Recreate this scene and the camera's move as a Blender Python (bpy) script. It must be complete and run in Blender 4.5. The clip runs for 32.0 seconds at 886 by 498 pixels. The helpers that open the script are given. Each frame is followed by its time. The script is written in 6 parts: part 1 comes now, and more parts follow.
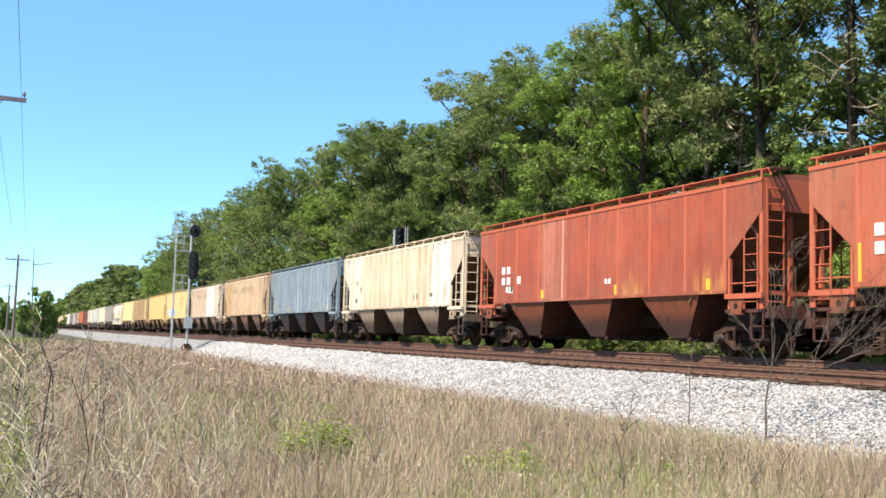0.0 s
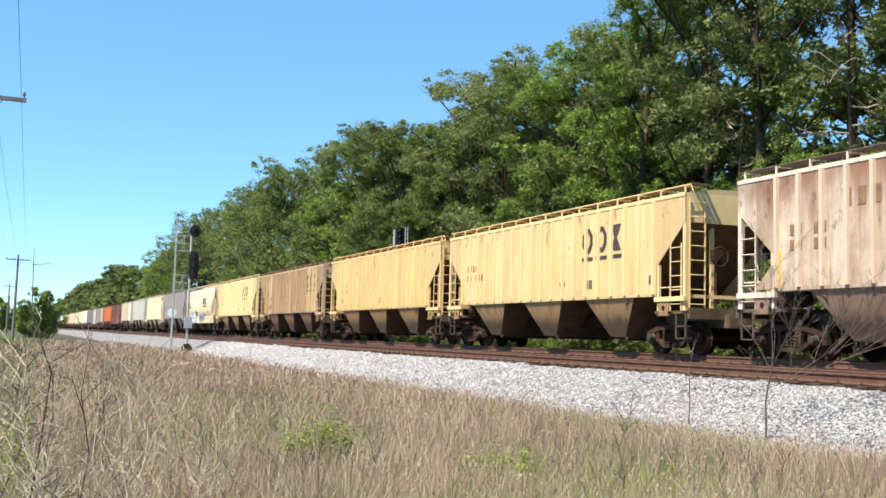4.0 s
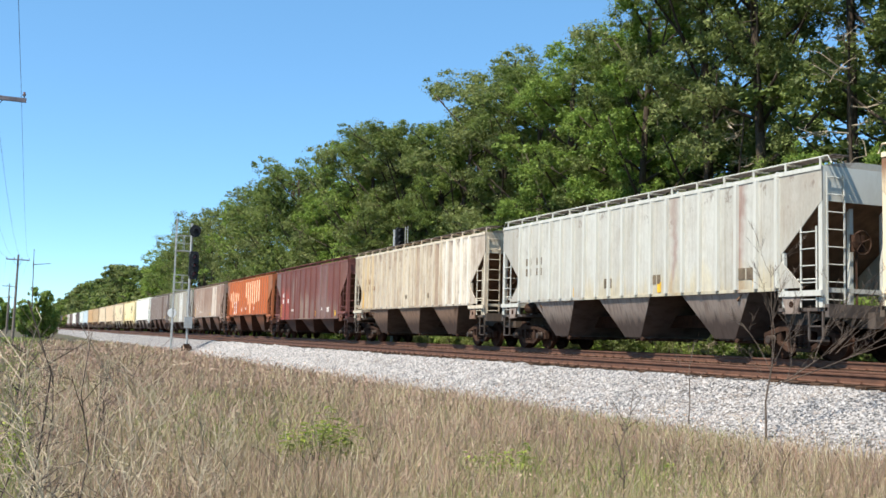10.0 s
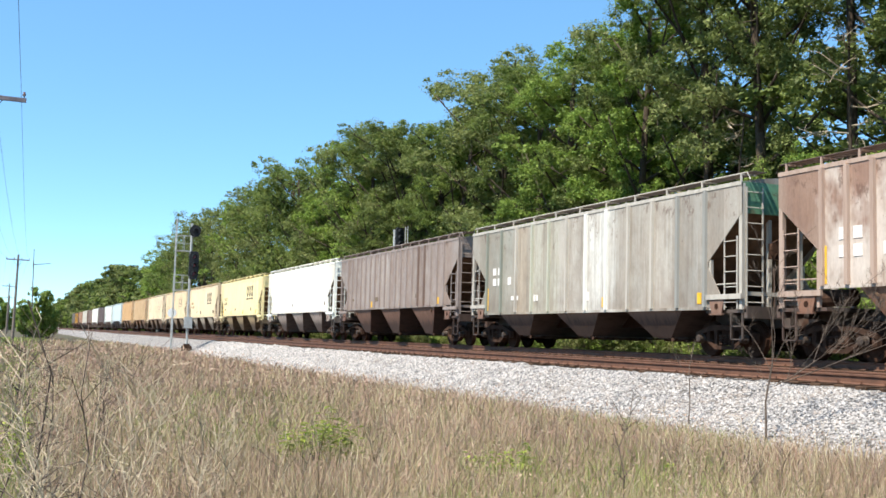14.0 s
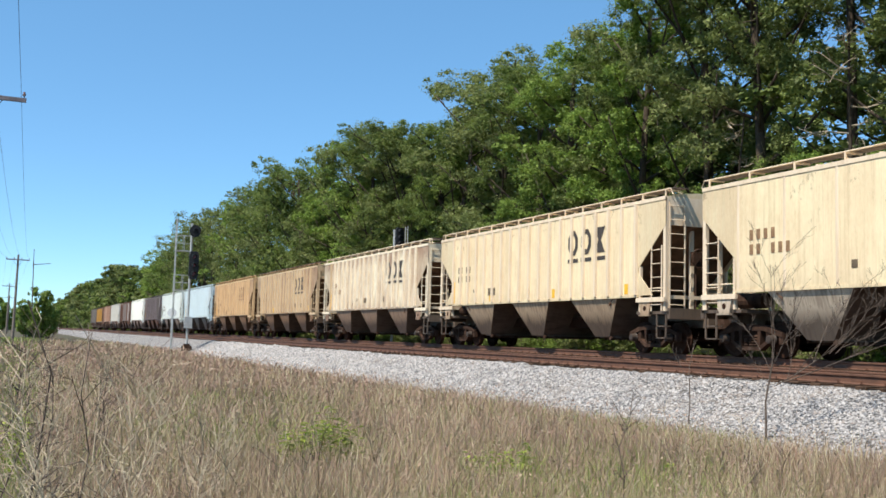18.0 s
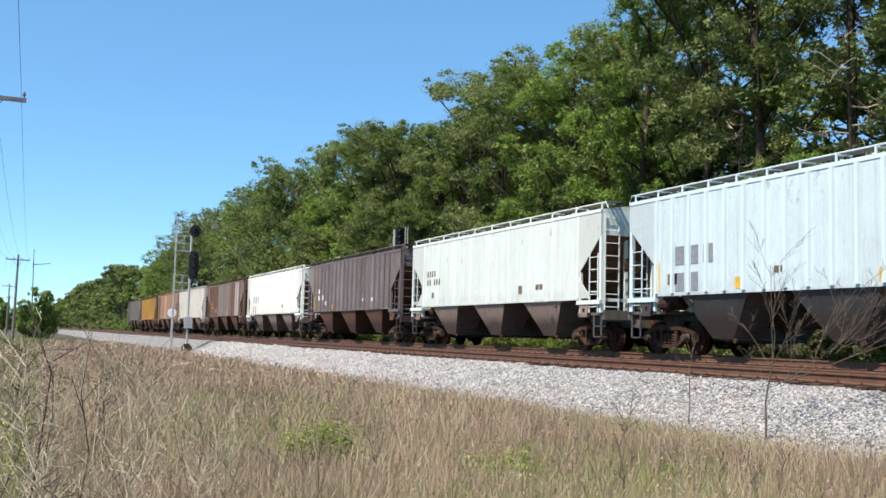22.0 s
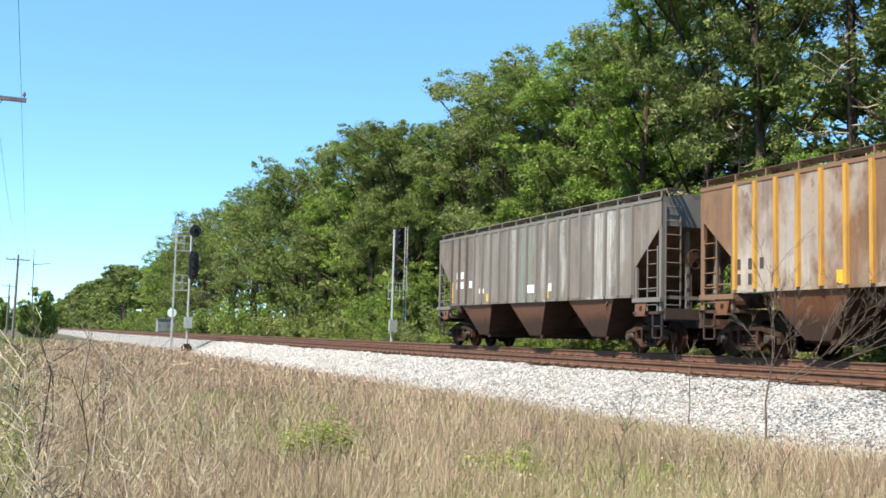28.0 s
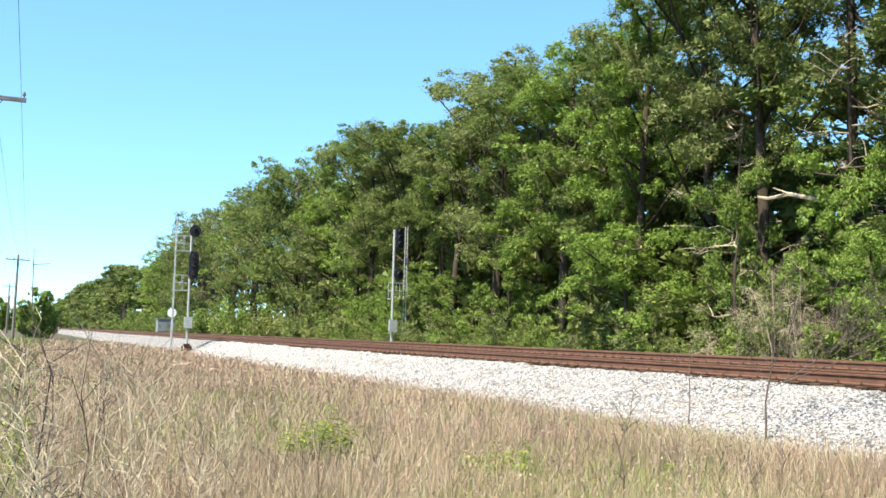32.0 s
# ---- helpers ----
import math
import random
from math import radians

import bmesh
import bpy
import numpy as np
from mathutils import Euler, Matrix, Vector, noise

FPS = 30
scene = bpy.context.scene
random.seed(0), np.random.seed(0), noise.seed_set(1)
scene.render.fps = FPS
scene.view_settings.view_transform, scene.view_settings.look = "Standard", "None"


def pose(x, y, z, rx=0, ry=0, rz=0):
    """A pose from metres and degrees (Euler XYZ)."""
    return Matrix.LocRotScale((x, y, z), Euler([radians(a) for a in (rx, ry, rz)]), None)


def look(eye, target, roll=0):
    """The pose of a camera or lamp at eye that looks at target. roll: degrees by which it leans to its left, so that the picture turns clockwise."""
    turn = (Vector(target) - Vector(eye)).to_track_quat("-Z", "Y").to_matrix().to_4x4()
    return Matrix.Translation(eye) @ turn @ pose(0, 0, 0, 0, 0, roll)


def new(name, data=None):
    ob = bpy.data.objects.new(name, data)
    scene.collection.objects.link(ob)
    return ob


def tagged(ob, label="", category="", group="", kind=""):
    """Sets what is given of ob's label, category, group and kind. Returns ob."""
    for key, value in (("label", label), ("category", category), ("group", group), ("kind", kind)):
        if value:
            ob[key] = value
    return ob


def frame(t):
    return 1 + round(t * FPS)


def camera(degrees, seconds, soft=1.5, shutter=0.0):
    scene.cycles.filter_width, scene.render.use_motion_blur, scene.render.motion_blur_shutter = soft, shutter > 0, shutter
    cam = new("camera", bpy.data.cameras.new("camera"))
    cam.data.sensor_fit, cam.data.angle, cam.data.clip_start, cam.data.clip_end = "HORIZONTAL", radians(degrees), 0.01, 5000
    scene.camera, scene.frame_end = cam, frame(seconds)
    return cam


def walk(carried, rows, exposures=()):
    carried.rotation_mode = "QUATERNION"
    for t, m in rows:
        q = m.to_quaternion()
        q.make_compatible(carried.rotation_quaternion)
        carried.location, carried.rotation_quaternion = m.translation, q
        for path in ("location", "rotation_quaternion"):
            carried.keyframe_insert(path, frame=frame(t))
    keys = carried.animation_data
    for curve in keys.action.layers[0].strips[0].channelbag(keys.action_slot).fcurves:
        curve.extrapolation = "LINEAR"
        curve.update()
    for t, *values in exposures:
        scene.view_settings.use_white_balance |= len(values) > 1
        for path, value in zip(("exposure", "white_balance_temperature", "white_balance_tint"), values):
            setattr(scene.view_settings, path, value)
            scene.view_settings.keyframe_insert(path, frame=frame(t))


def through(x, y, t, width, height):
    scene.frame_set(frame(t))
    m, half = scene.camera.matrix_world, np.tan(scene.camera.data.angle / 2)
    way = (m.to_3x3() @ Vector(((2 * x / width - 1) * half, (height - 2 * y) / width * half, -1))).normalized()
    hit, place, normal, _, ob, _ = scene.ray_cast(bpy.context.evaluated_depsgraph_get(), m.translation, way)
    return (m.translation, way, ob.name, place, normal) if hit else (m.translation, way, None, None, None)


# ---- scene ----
# ===== camera: stands still beside the line =====
FOV = 46.65
EYE = (0.0, 0.0, 1.6)
YAW, TILT, LEAN = 22.48, 4.9, 1.5
LIFT = 0.55                       # stops on top of the clip's own swings
cam = camera(FOV, 32.0, soft=1.6)
STAND = look(EYE, (math.sin(radians(YAW)), math.cos(radians(YAW)), EYE[2] + math.tan(radians(TILT))), LEAN)
walk(cam, [(0.0, STAND), (32.0, STAND)], exposures=[(t, e + LIFT, k, 11 if t < 26 else 8) for t, e, k in (
    (0.0, 0.5, 6250), (1.0, 0.38, 6200), (3.0, 0.36, 6150), (6.0, 0.29, 6100), (7.0, 0.14, 6100), (8.0, 0.13, 6100), (10.0, 0.2, 6150), (11.0, 0.27, 6200), (12.0, 0.47, 6200), (13.0, 0.43, 6200), (14.0, 0.38, 6200),
    (17.0, 0.0, 6100), (18.0, -0.02, 6100), (19.0, 0.04, 6100), (20.0, 0.27, 6100), (21.0, 0.25, 6100), (22.0, 0.09, 6100), (23.0, 0.08, 6100), (24.0, 0.02, 6100), (25.0, 0.13, 6150), (28.0, 0.55, 6300), (30.0, 0.72, 6400), (32.0, 0.76, 6400))])

# ===== plan, in metres: the line runs along y =====
TRACK_A, TOP_A = 18.23, 1.286     # track with the train: centre x, rail top z
TRACK_B, TOP_B = 13.96, 1.16     # empty track nearer the camera
TOE = 10.35                       # foot of the ballast slope
SPEED = 21.67                     # metres a second
HALF = 8.2                       # half the length of a wagon's side
TAILS = [18.4, 36.4, 54.5, 72.1, 89.5, 107.6, 126.2, 143.6, 161.7, 179.7, 197.35, 215.05, 232.95, 251.1, 269.12, 286.9, 304.7, 322.8,
         340.55, 358.4, 376.1, 394.5, 412.42, 430.5, 448.42, 466.4, 484.4, 502.6, 520.6, 538.6, 556.6, 574.6, 592.9, 610.7, 629.2, 647.4]   # y of each wagon's rear corner at 0 s
WAGONS = 36

# ===== world and sun =====
SUN_EL, SUN_AZ = 58.0, 250.0      # elevation, compass azimuth clockwise from +y
world = bpy.data.worlds.new("sky")
scene.world = world
world.use_nodes = True
wn = world.node_tree.nodes
sky = wn.new("ShaderNodeTexSky")
sky.sky_type, sky.sun_disc = "NISHITA", False
sky.sun_elevation, sky.sun_rotation = radians(SUN_EL), radians(SUN_AZ)
sky.air_density, sky.dust_density, sky.ozone_density = 0.66, 0.0, 1.0
wn["Background"].inputs["Strength"].default_value = 0.146
haze = wn.new("ShaderNodeMix")      # the clear cyan cast of this sky
haze.data_type, haze.blend_type = "RGBA", "MULTIPLY"
haze.inputs["Factor"].default_value = 1.0
haze.inputs[7].default_value = (0.82, 1.02, 1.02, 1.0)
world.node_tree.links.new(sky.outputs[0], haze.inputs[6])
even = wn.new("ShaderNodeMix")      # thin summer haze evens the sky out
even.data_type = "RGBA"
even.inputs["Factor"].default_value = 0.45
even.inputs[7].default_value = (0.78, 1.95, 3.3, 1.0)
world.node_tree.links.new(haze.outputs[2], even.inputs[6])
world.node_tree.links.new(even.outputs[2], wn["Background"].inputs["Color"])
sun = new("sun", bpy.data.lights.new("sun", "SUN"))
sun.data.energy, sun.data.angle, sun.data.color = 5.1, radians(0.55), (1.0, 0.925, 0.8)
sun_to = Vector((math.sin(radians(SUN_AZ)) * math.cos(radians(SUN_EL)),
                 math.cos(radians(SUN_AZ)) * math.cos(radians(SUN_EL)), math.sin(radians(SUN_EL))))
sun.matrix_world = look(sun_to * 200, (0, 0, 0))

# ===== materials =====
def rgb(r, g, b, k=1.0):
    """Linear colour from 0-255 display values."""
    def lin(c):
        c /= 255.0
        return k * (c / 12.92 if c <= 0.04045 else ((c + 0.055) / 1.055) ** 2.4)
    return (lin(r), lin(g), lin(b), 1.0)


class Nodes:
    """A short way to write node trees."""
    def __init__(self, name, rough=0.8, metal=0.0):
        self.mat = bpy.data.materials.new(name)
        self.mat.use_nodes = True
        self.tree = self.mat.node_tree
        self.bsdf = self.tree.nodes["Principled BSDF"]
        self.bsdf.inputs["Roughness"].default_value = rough
        self.bsdf.inputs["Metallic"].default_value = metal

    def add(self, kind, **sockets):
        n = self.tree.nodes.new("ShaderNode" + kind)
        for k, v in sockets.items():
            if k == "clamp":
                n.clamp = v
            else:
                self.plug(n.inputs[k.replace("_", " ")], v)
        return n

    def plug(self, socket, v):
        if isinstance(v, bpy.types.NodeSocket):
            self.tree.links.new(v, socket)
        else:
            socket.default_value = v

    def coords(self, scale=(1, 1, 1), shift=None):
        c = self.add("TexCoord").outputs["Object"]
        m = self.add("Mapping", Vector=c, Scale=scale)
        if shift is not None:
            self.plug(m.inputs["Location"], shift)
        return m.outputs[0]

    def noise(self, scale, vector, detail=4.0, rough=0.55):
        return self.add("TexNoise", Scale=scale, Vector=vector, Detail=detail, Roughness=rough).outputs["Fac"]

    def ramp(self, fac, *stops):
        n = self.add("ValToRGB", Fac=fac)
        e = n.color_ramp.elements
        while len(e) < len(stops):
            e.new(0.5)
        for el, (p, c) in zip(e, stops):
            el.position = p
            el.color = c if len(c) == 4 else (*c, 1)
        return n.outputs[0]

    def step(self, fac, a, b):
        """0 below a, 1 above b."""
        return self.add("MapRange", Value=fac, From_Min=a, From_Max=b).outputs[0]

    def times(self, a, b):
        n = self.add("Math")
        n.operation = "MULTIPLY"
        self.plug(n.inputs[0], a)
        self.plug(n.inputs[1], b)
        return n.outputs[0]

    def mix(self, fac, a, b, how="MIX"):
        n = self.add("Mix")
        n.data_type, n.blend_type = "RGBA", how
        self.plug(n.inputs["Factor"], fac)
        self.plug(n.inputs[6], a)
        self.plug(n.inputs[7], b)
        return n.outputs[2]

    def bump(self, height, strength=0.3, distance=0.01):
        b = self.add("Bump", Height=height, Strength=strength, Distance=distance)
        self.tree.links.new(b.outputs[0], self.bsdf.inputs["Normal"])

    def done(self, colour):
        self.plug(self.bsdf.inputs["Base Color"], colour)
        return self.mat


def plain(name, c, rough=0.7, metal=0.0, vary=0.25, scale=3.0, bump=0.1):
    n = Nodes(name, rough, metal)
    v = n.coords()
    f = n.noise(scale, v, 6.0)
    g = n.noise(scale * 14, v, 3.0)
    col = n.mix(n.step(f, 0.3, 0.75), tuple(x * (1 - vary) for x in c[:3]) + (1,), tuple(min(1, x * (1 + vary)) for x in c[:3]) + (1,))
    col = n.mix(0.25, col, n.ramp(g, (0.3, (0.3, 0.3, 0.3)), (0.7, (0.75, 0.75, 0.75))), "OVERLAY")
    if bump:
        n.bump(g, bump, 0.01)
    if rough >= 0.8:
        n.bsdf.inputs["Specular IOR Level"].default_value = 0.15
    return n.done(col)


def paint(name, base, streak, amount, rust=0.15, top=0.0, patch=0.0, patch_colour=None, sill=0.35, zones=()):
    """Weathered wagon paint: vertical streaks, panel-wide stains, rust specks, grime along the foot."""
    n = Nodes(name, 0.62)
    who = n.times(n.add("ObjectInfo").outputs["Random"], 40.0)
    shift = n.add("CombineXYZ", X=who, Y=who, Z=who).outputs[0]
    long_ = n.noise(1.0, n.coords((0.6, 2.3, 0.2), shift), 6.0, 0.65)
    runs = n.noise(1.0, n.coords((1.0, 9.0, 0.3), shift), 6.0, 0.7)
    wide = n.noise(0.6, n.coords((1, 1, 0.8), shift), 5.0, 0.65)
    fine = n.noise(22.0, n.coords((1, 1, 0.35)), 5.0, 0.7)
    speck = n.noise(4.0, n.coords((1, 1.6, 0.7), shift), 8.0, 0.75)
    yz = n.add("SeparateXYZ", Vector=n.add("TexCoord").outputs["Object"])
    cell = n.add("Math")
    cell.operation = "FLOOR"
    n.plug(cell.inputs[0], n.add("MapRange", Value=yz.outputs[1], From_Min=-6.75, From_Max=6.75, To_Min=0.0, To_Max=18.0, clamp=False).outputs[0])
    pane = n.add("TexWhiteNoise")
    pane.noise_dimensions = "2D"
    n.plug(pane.inputs["Vector"], n.add("CombineXYZ", X=cell.outputs[0], Y=who).outputs[0])
    pale = tuple(min(0.85, 1.25 * c + 0.03) for c in base[:3]) + (1,)
    col = n.mix(n.times(n.step(wide, 0.5, 0.72), 0.25 + 0.4 * amount), base, streak)
    ragged = n.add("MapRange", Value=long_, From_Min=0.3, From_Max=0.7, To_Min=-0.6, To_Max=0.6, clamp=False).outputs[0]
    level = n.add("Math")
    level.operation = "ADD"
    n.plug(level.inputs[0], yz.outputs[2])
    n.plug(level.inputs[1], ragged)
    side = n.add("MapRange", Value=wide, From_Min=0.3, From_Max=0.7, To_Min=-0.22, To_Max=0.22, clamp=False).outputs[0]
    place = n.add("Math")
    place.operation = "ADD"
    n.plug(place.inputs[0], yz.outputs[1])
    n.plug(place.inputs[1], side)
    wear = n.add("MapRange", Value=runs, From_Min=0.35, From_Max=0.68, To_Min=1.0, To_Max=0.3).outputs[0]
    for ya, yb, za, zb, tone, much in zones:       # stains, repainted panels and worn areas
        lo, hi = min(ya, yb), max(ya, yb)
        along = n.times(n.step(place.outputs[0], lo - 0.12, lo + 0.12), n.step(place.outputs[0], hi + 0.12, hi - 0.12))
        up = n.times(n.step(level.outputs[0], za - 0.35, za + 0.15), n.step(level.outputs[0], zb + 0.35, zb - 0.15))
        col = n.mix(n.times(n.times(along, up), n.times(wear, min(1.0, much * 1.1))), col, tone)
    mottle = n.noise(1.5, n.coords((1, 1, 0.75), shift), 7.0, 0.68)
    col = n.mix(n.times(n.step(mottle, 0.47, 0.66), 0.12 + 0.75 * amount), col, streak)
    col = n.mix(n.times(n.step(mottle, 0.44, 0.3), 0.05 + 0.35 * amount), col, pale)
    col = n.mix(n.times(n.step(pane.outputs["Value"], 0.35, 1.0), 0.1 + 0.55 * amount), col, streak)
    col = n.mix(n.times(n.step(pane.outputs["Value"], 0.3, 0.0), 0.1 + 0.4 * amount), col, pale)
    col = n.mix(n.times(n.step(long_, 0.62 - 0.16 * amount, 0.78 - 0.16 * amount), 0.3 + 0.6 * amount), col, streak)
    col = n.mix(n.times(n.step(runs, 0.5, 0.7), 0.25 + 0.6 * amount), col, (0.5, 0.4, 0.32, 1), "MULTIPLY")
    col = n.mix(n.times(n.step(n.noise(1.0, n.coords((1.0, 4.5, 0.9), shift), 7.0, 0.72), 0.55, 0.7), 0.15 + 0.6 * amount), col, (0.55, 0.45, 0.36, 1), "MULTIPLY")
    col = n.mix(n.times(n.step(runs, 0.44, 0.3), 0.1 + 0.3 * amount), col, pale)
    if patch:
        blot = n.noise(0.42, n.coords((1, 1.0, 0.7)), 5.0, 0.6)
        col = n.mix(n.times(n.step(blot, 0.5, 0.58), patch), col, patch_colour or streak)
    col = n.mix(n.times(n.step(speck, 0.72 - 0.2 * rust, 0.8 - 0.1 * rust), 0.85), col, rgb(96, 52, 32))
    dust = n.noise(0.9, n.coords((1, 1.2, 0.8), shift), 7.0, 0.7)
    col = n.mix(n.times(n.step(dust, 0.4, 0.7), 0.06 + 0.3 * amount), col, rgb(150, 122, 98))
    z = n.add("SeparateXYZ", Vector=n.add("TexCoord").outputs["Object"]).outputs[2]
    # flaking and soot, thickest below the eave
    flake = n.noise(1.0, n.coords((1.0, 2.6, 1.5), shift), 9.0, 0.74)
    reach = n.add("MapRange", Value=z, From_Min=2.2, From_Max=4.3, To_Min=-0.06, To_Max=0.07).outputs[0]
    both = n.add("Math")
    both.operation = "ADD"
    n.plug(both.inputs[0], flake)
    n.plug(both.inputs[1], reach)
    col = n.mix(n.times(n.step(both.outputs[0], 0.66 - 0.1 * amount, 0.7 - 0.1 * amount), 0.35 + 0.5 * amount), col, rgb(92, 66, 50))
    if top:
        run = n.add("Math")
        run.operation = "ADD"
        n.plug(run.inputs[0], z)
        n.plug(run.inputs[1], n.times(n.noise(1.0, n.coords((0.5, 3.2, 0.05)), 3.0), 1.6))
        col = n.mix(n.times(n.step(run.outputs[0], 4.55, 4.95), top), col, rgb(120, 70, 38))
    foot = n.times(n.add("MapRange", Value=z, From_Min=2.05, From_Max=1.55).outputs[0], n.step(n.noise(2.2, n.coords((1, 1, 0.5))), 0.3, 0.7))
    col = n.mix(n.times(foot, sill), col, rgb(95, 72, 52))
    col = n.mix(0.22, col, n.ramp(fine, (0.25, (0.25, 0.25, 0.25)), (0.75, (0.78, 0.78, 0.78))), "OVERLAY")
    n.bump(fine, 0.12, 0.006)
    n.plug(n.bsdf.inputs["Roughness"], n.add("MapRange", Value=long_, From_Min=0.3, From_Max=0.7, To_Min=0.5, To_Max=0.78).outputs[0])
    return n.done(col)


def coat(name, base, dirt, amount, foot=None):
    """Paint of the small parts: vertical dirt runs and flaking; foot: height below which it turns dark brown."""
    n = Nodes(name, 0.68)
    who = n.times(n.add("ObjectInfo").outputs["Random"], 40.0)
    shift = n.add("CombineXYZ", X=who, Y=who, Z=who).outputs[0]
    runs = n.noise(1.0, n.coords((2.0, 7.0, 0.7), shift), 6.0, 0.7)
    col = n.mix(n.times(n.step(runs, 0.45, 0.68), 0.3 + 0.6 * amount), base, dirt)
    if foot:
        z = n.add("SeparateXYZ", Vector=n.add("TexCoord").outputs["Object"]).outputs[2]
        edge = n.add("MapRange", Value=runs, From_Min=0.3, From_Max=0.7, To_Min=-0.25, To_Max=0.25, clamp=False).outputs[0]
        level = n.add("Math")
        level.operation = "ADD"
        n.plug(level.inputs[0], z)
        n.plug(level.inputs[1], edge)
        col = n.mix(n.times(n.step(level.outputs[0], foot + 0.2, foot - 0.15), 0.85), col, rgb(54, 38, 29))
    n.bump(runs, 0.1, 0.006)
    return n.done(col)


def leaf(name, dark, light, through=0.35, spread=0.5):
    """Leaves: tint by leaf and by tree, some light passing through."""
    n = Nodes(name, 0.6)
    isl = n.add("NewGeometry").outputs["Random Per Island"]
    who = n.add("ObjectInfo").outputs["Random"]
    col = n.mix(isl, dark, light)
    col = n.mix(n.times(who, spread), col, n.mix(isl, rgb(76, 84, 46), rgb(124, 128, 76)))
    n.plug(n.bsdf.inputs["Base Color"], col)
    n.bsdf.inputs["Specular IOR Level"].default_value = 0.25
    tr = n.add("BsdfTranslucent", Color=n.mix(0.3, col, rgb(116, 146, 62)))
    mx = n.add("MixShader", Fac=through)
    n.tree.links.new(n.bsdf.outputs[0], mx.inputs[1])
    n.tree.links.new(tr.outputs[0], mx.inputs[2])
    n.tree.links.new(mx.outputs[0], n.tree.nodes["Material Output"].inputs["Surface"])
    return n.mat


def blades(name, *cols, through=0.16):
    n = Nodes(name, 0.75)
    isl = n.add("NewGeometry").outputs["Random Per Island"]
    wide = n.noise(0.35, n.coords(), 3.0)
    col = n.ramp(isl, *[(i / (len(cols) - 1), c) for i, c in enumerate(cols)])
    col = n.mix(0.35, col, n.ramp(wide, (0.3, (0.28, 0.28, 0.25)), (0.7, (0.7, 0.7, 0.66))), "OVERLAY")
    n.plug(n.bsdf.inputs["Base Color"], col)
    n.bsdf.inputs["Specular IOR Level"].default_value = 0.2
    tr = n.add("BsdfTranslucent", Color=col)
    mx = n.add("MixShader", Fac=through)
    n.tree.links.new(n.bsdf.outputs[0], mx.inputs[1])
    n.tree.links.new(tr.outputs[0], mx.inputs[2])
    n.tree.links.new(mx.outputs[0], n.tree.nodes["Material Output"].inputs["Surface"])
    return n.mat


def ground_mat():
    n = Nodes("field_soil", 0.95)
    v = n.coords()
    f, g = n.noise(0.25, v, 6.0), n.noise(9.0, v, 6.0, 0.7)
    col = n.mix(n.step(f, 0.4, 0.62), rgb(80, 66, 47), rgb(64, 68, 36))
    col = n.mix(0.5, col, n.ramp(g, (0.3, (0.2, 0.2, 0.2)), (0.75, (0.8, 0.78, 0.75))), "OVERLAY")
    n.bump(g, 0.6, 0.05)
    return n.done(col)


def stone_mat(name, base, gap, scale):
    n = Nodes(name, 0.9)
    v = n.coords()
    vo = n.add("TexVoronoi", Vector=v, Scale=scale)
    tint = n.add("SeparateColor", Color=vo.outputs["Color"]).outputs[0]
    col = n.mix(tint, tuple(0.55 * c for c in base[:3]) + (1,), base)
    col = n.mix(n.step(vo.outputs["Distance"], 0.42, 0.62), col, gap)
    col = n.mix(n.times(n.step(n.noise(0.8, v, 5.0), 0.5, 0.75), 0.35), col, rgb(150, 128, 104))
    n.bump(n.add("Math", Value=vo.outputs["Distance"]).outputs[0], 0.9, 0.03)
    return n.done(col)


M_SOIL = ground_mat()
M_BALLAST = stone_mat("ballast_stone", rgb(172, 166, 159), rgb(72, 69, 67), 20.0)
M_STAINED = stone_mat("rusty_ballast", rgb(92, 62, 46), rgb(34, 24, 19), 17.0)


def pebble_mat():
    n = Nodes("loose_stone", 0.9)
    isl = n.add("NewGeometry").outputs["Random Per Island"]
    col = n.ramp(isl, (0.0, rgb(84, 84, 86)), (0.2, rgb(134, 131, 128)), (0.8, rgb(178, 172, 165)), (1.0, rgb(124, 110, 98)))
    return n.done(n.mix(0.3, col, n.ramp(n.noise(30.0, n.coords()), (0.3, (0.3, 0.3, 0.3)), (0.7, (0.7, 0.7, 0.7))), "OVERLAY"))


M_PEBBLE = pebble_mat()
M_RAIL = plain("rusty_rail", rgb(100, 68, 50), 0.75, 0.1, 0.3, 4.0)
M_TIE = plain("weathered_tie_wood", rgb(76, 58, 44), 0.9, 0, 0.4, 5.0, 0.4)
M_STEEL = plain("dirty_truck_steel", rgb(66, 48, 37), 0.9, 0.0, 0.55, 4.0, 0.3)
M_UNDER = plain("dark_underframe", rgb(52, 33, 22), 0.9, 0.0, 0.4, 5.0, 0.2)
M_WHEEL = plain("worn_wheel_steel", rgb(58, 38, 26), 0.85, 0.0, 0.4, 8.0, 0.1)
M_CAP = plain("grey_bearing_cap", rgb(70, 58, 48), 0.6, 0.2, 0.3, 9.0, 0.1)
M_BARK = plain("grey_bark", rgb(74, 64, 54), 0.95, 0, 0.4, 3.0, 0.8)
M_DEADWOOD = plain("bleached_dead_wood", rgb(168, 152, 128), 0.95, 0, 0.3, 4.0, 0.5)
M_STRAW = plain("pale_dead_stalk", rgb(176, 160, 134), 0.95, 0, 0.2, 4.0, 0.2)
M_TWIG = plain("dry_twig_bark", rgb(94, 82, 72), 0.95, 0, 0.35, 6.0, 0.3)
M_MAST = plain("galvanised_mast", rgb(176, 176, 172), 0.55, 0.35, 0.2, 4.0, 0.1)
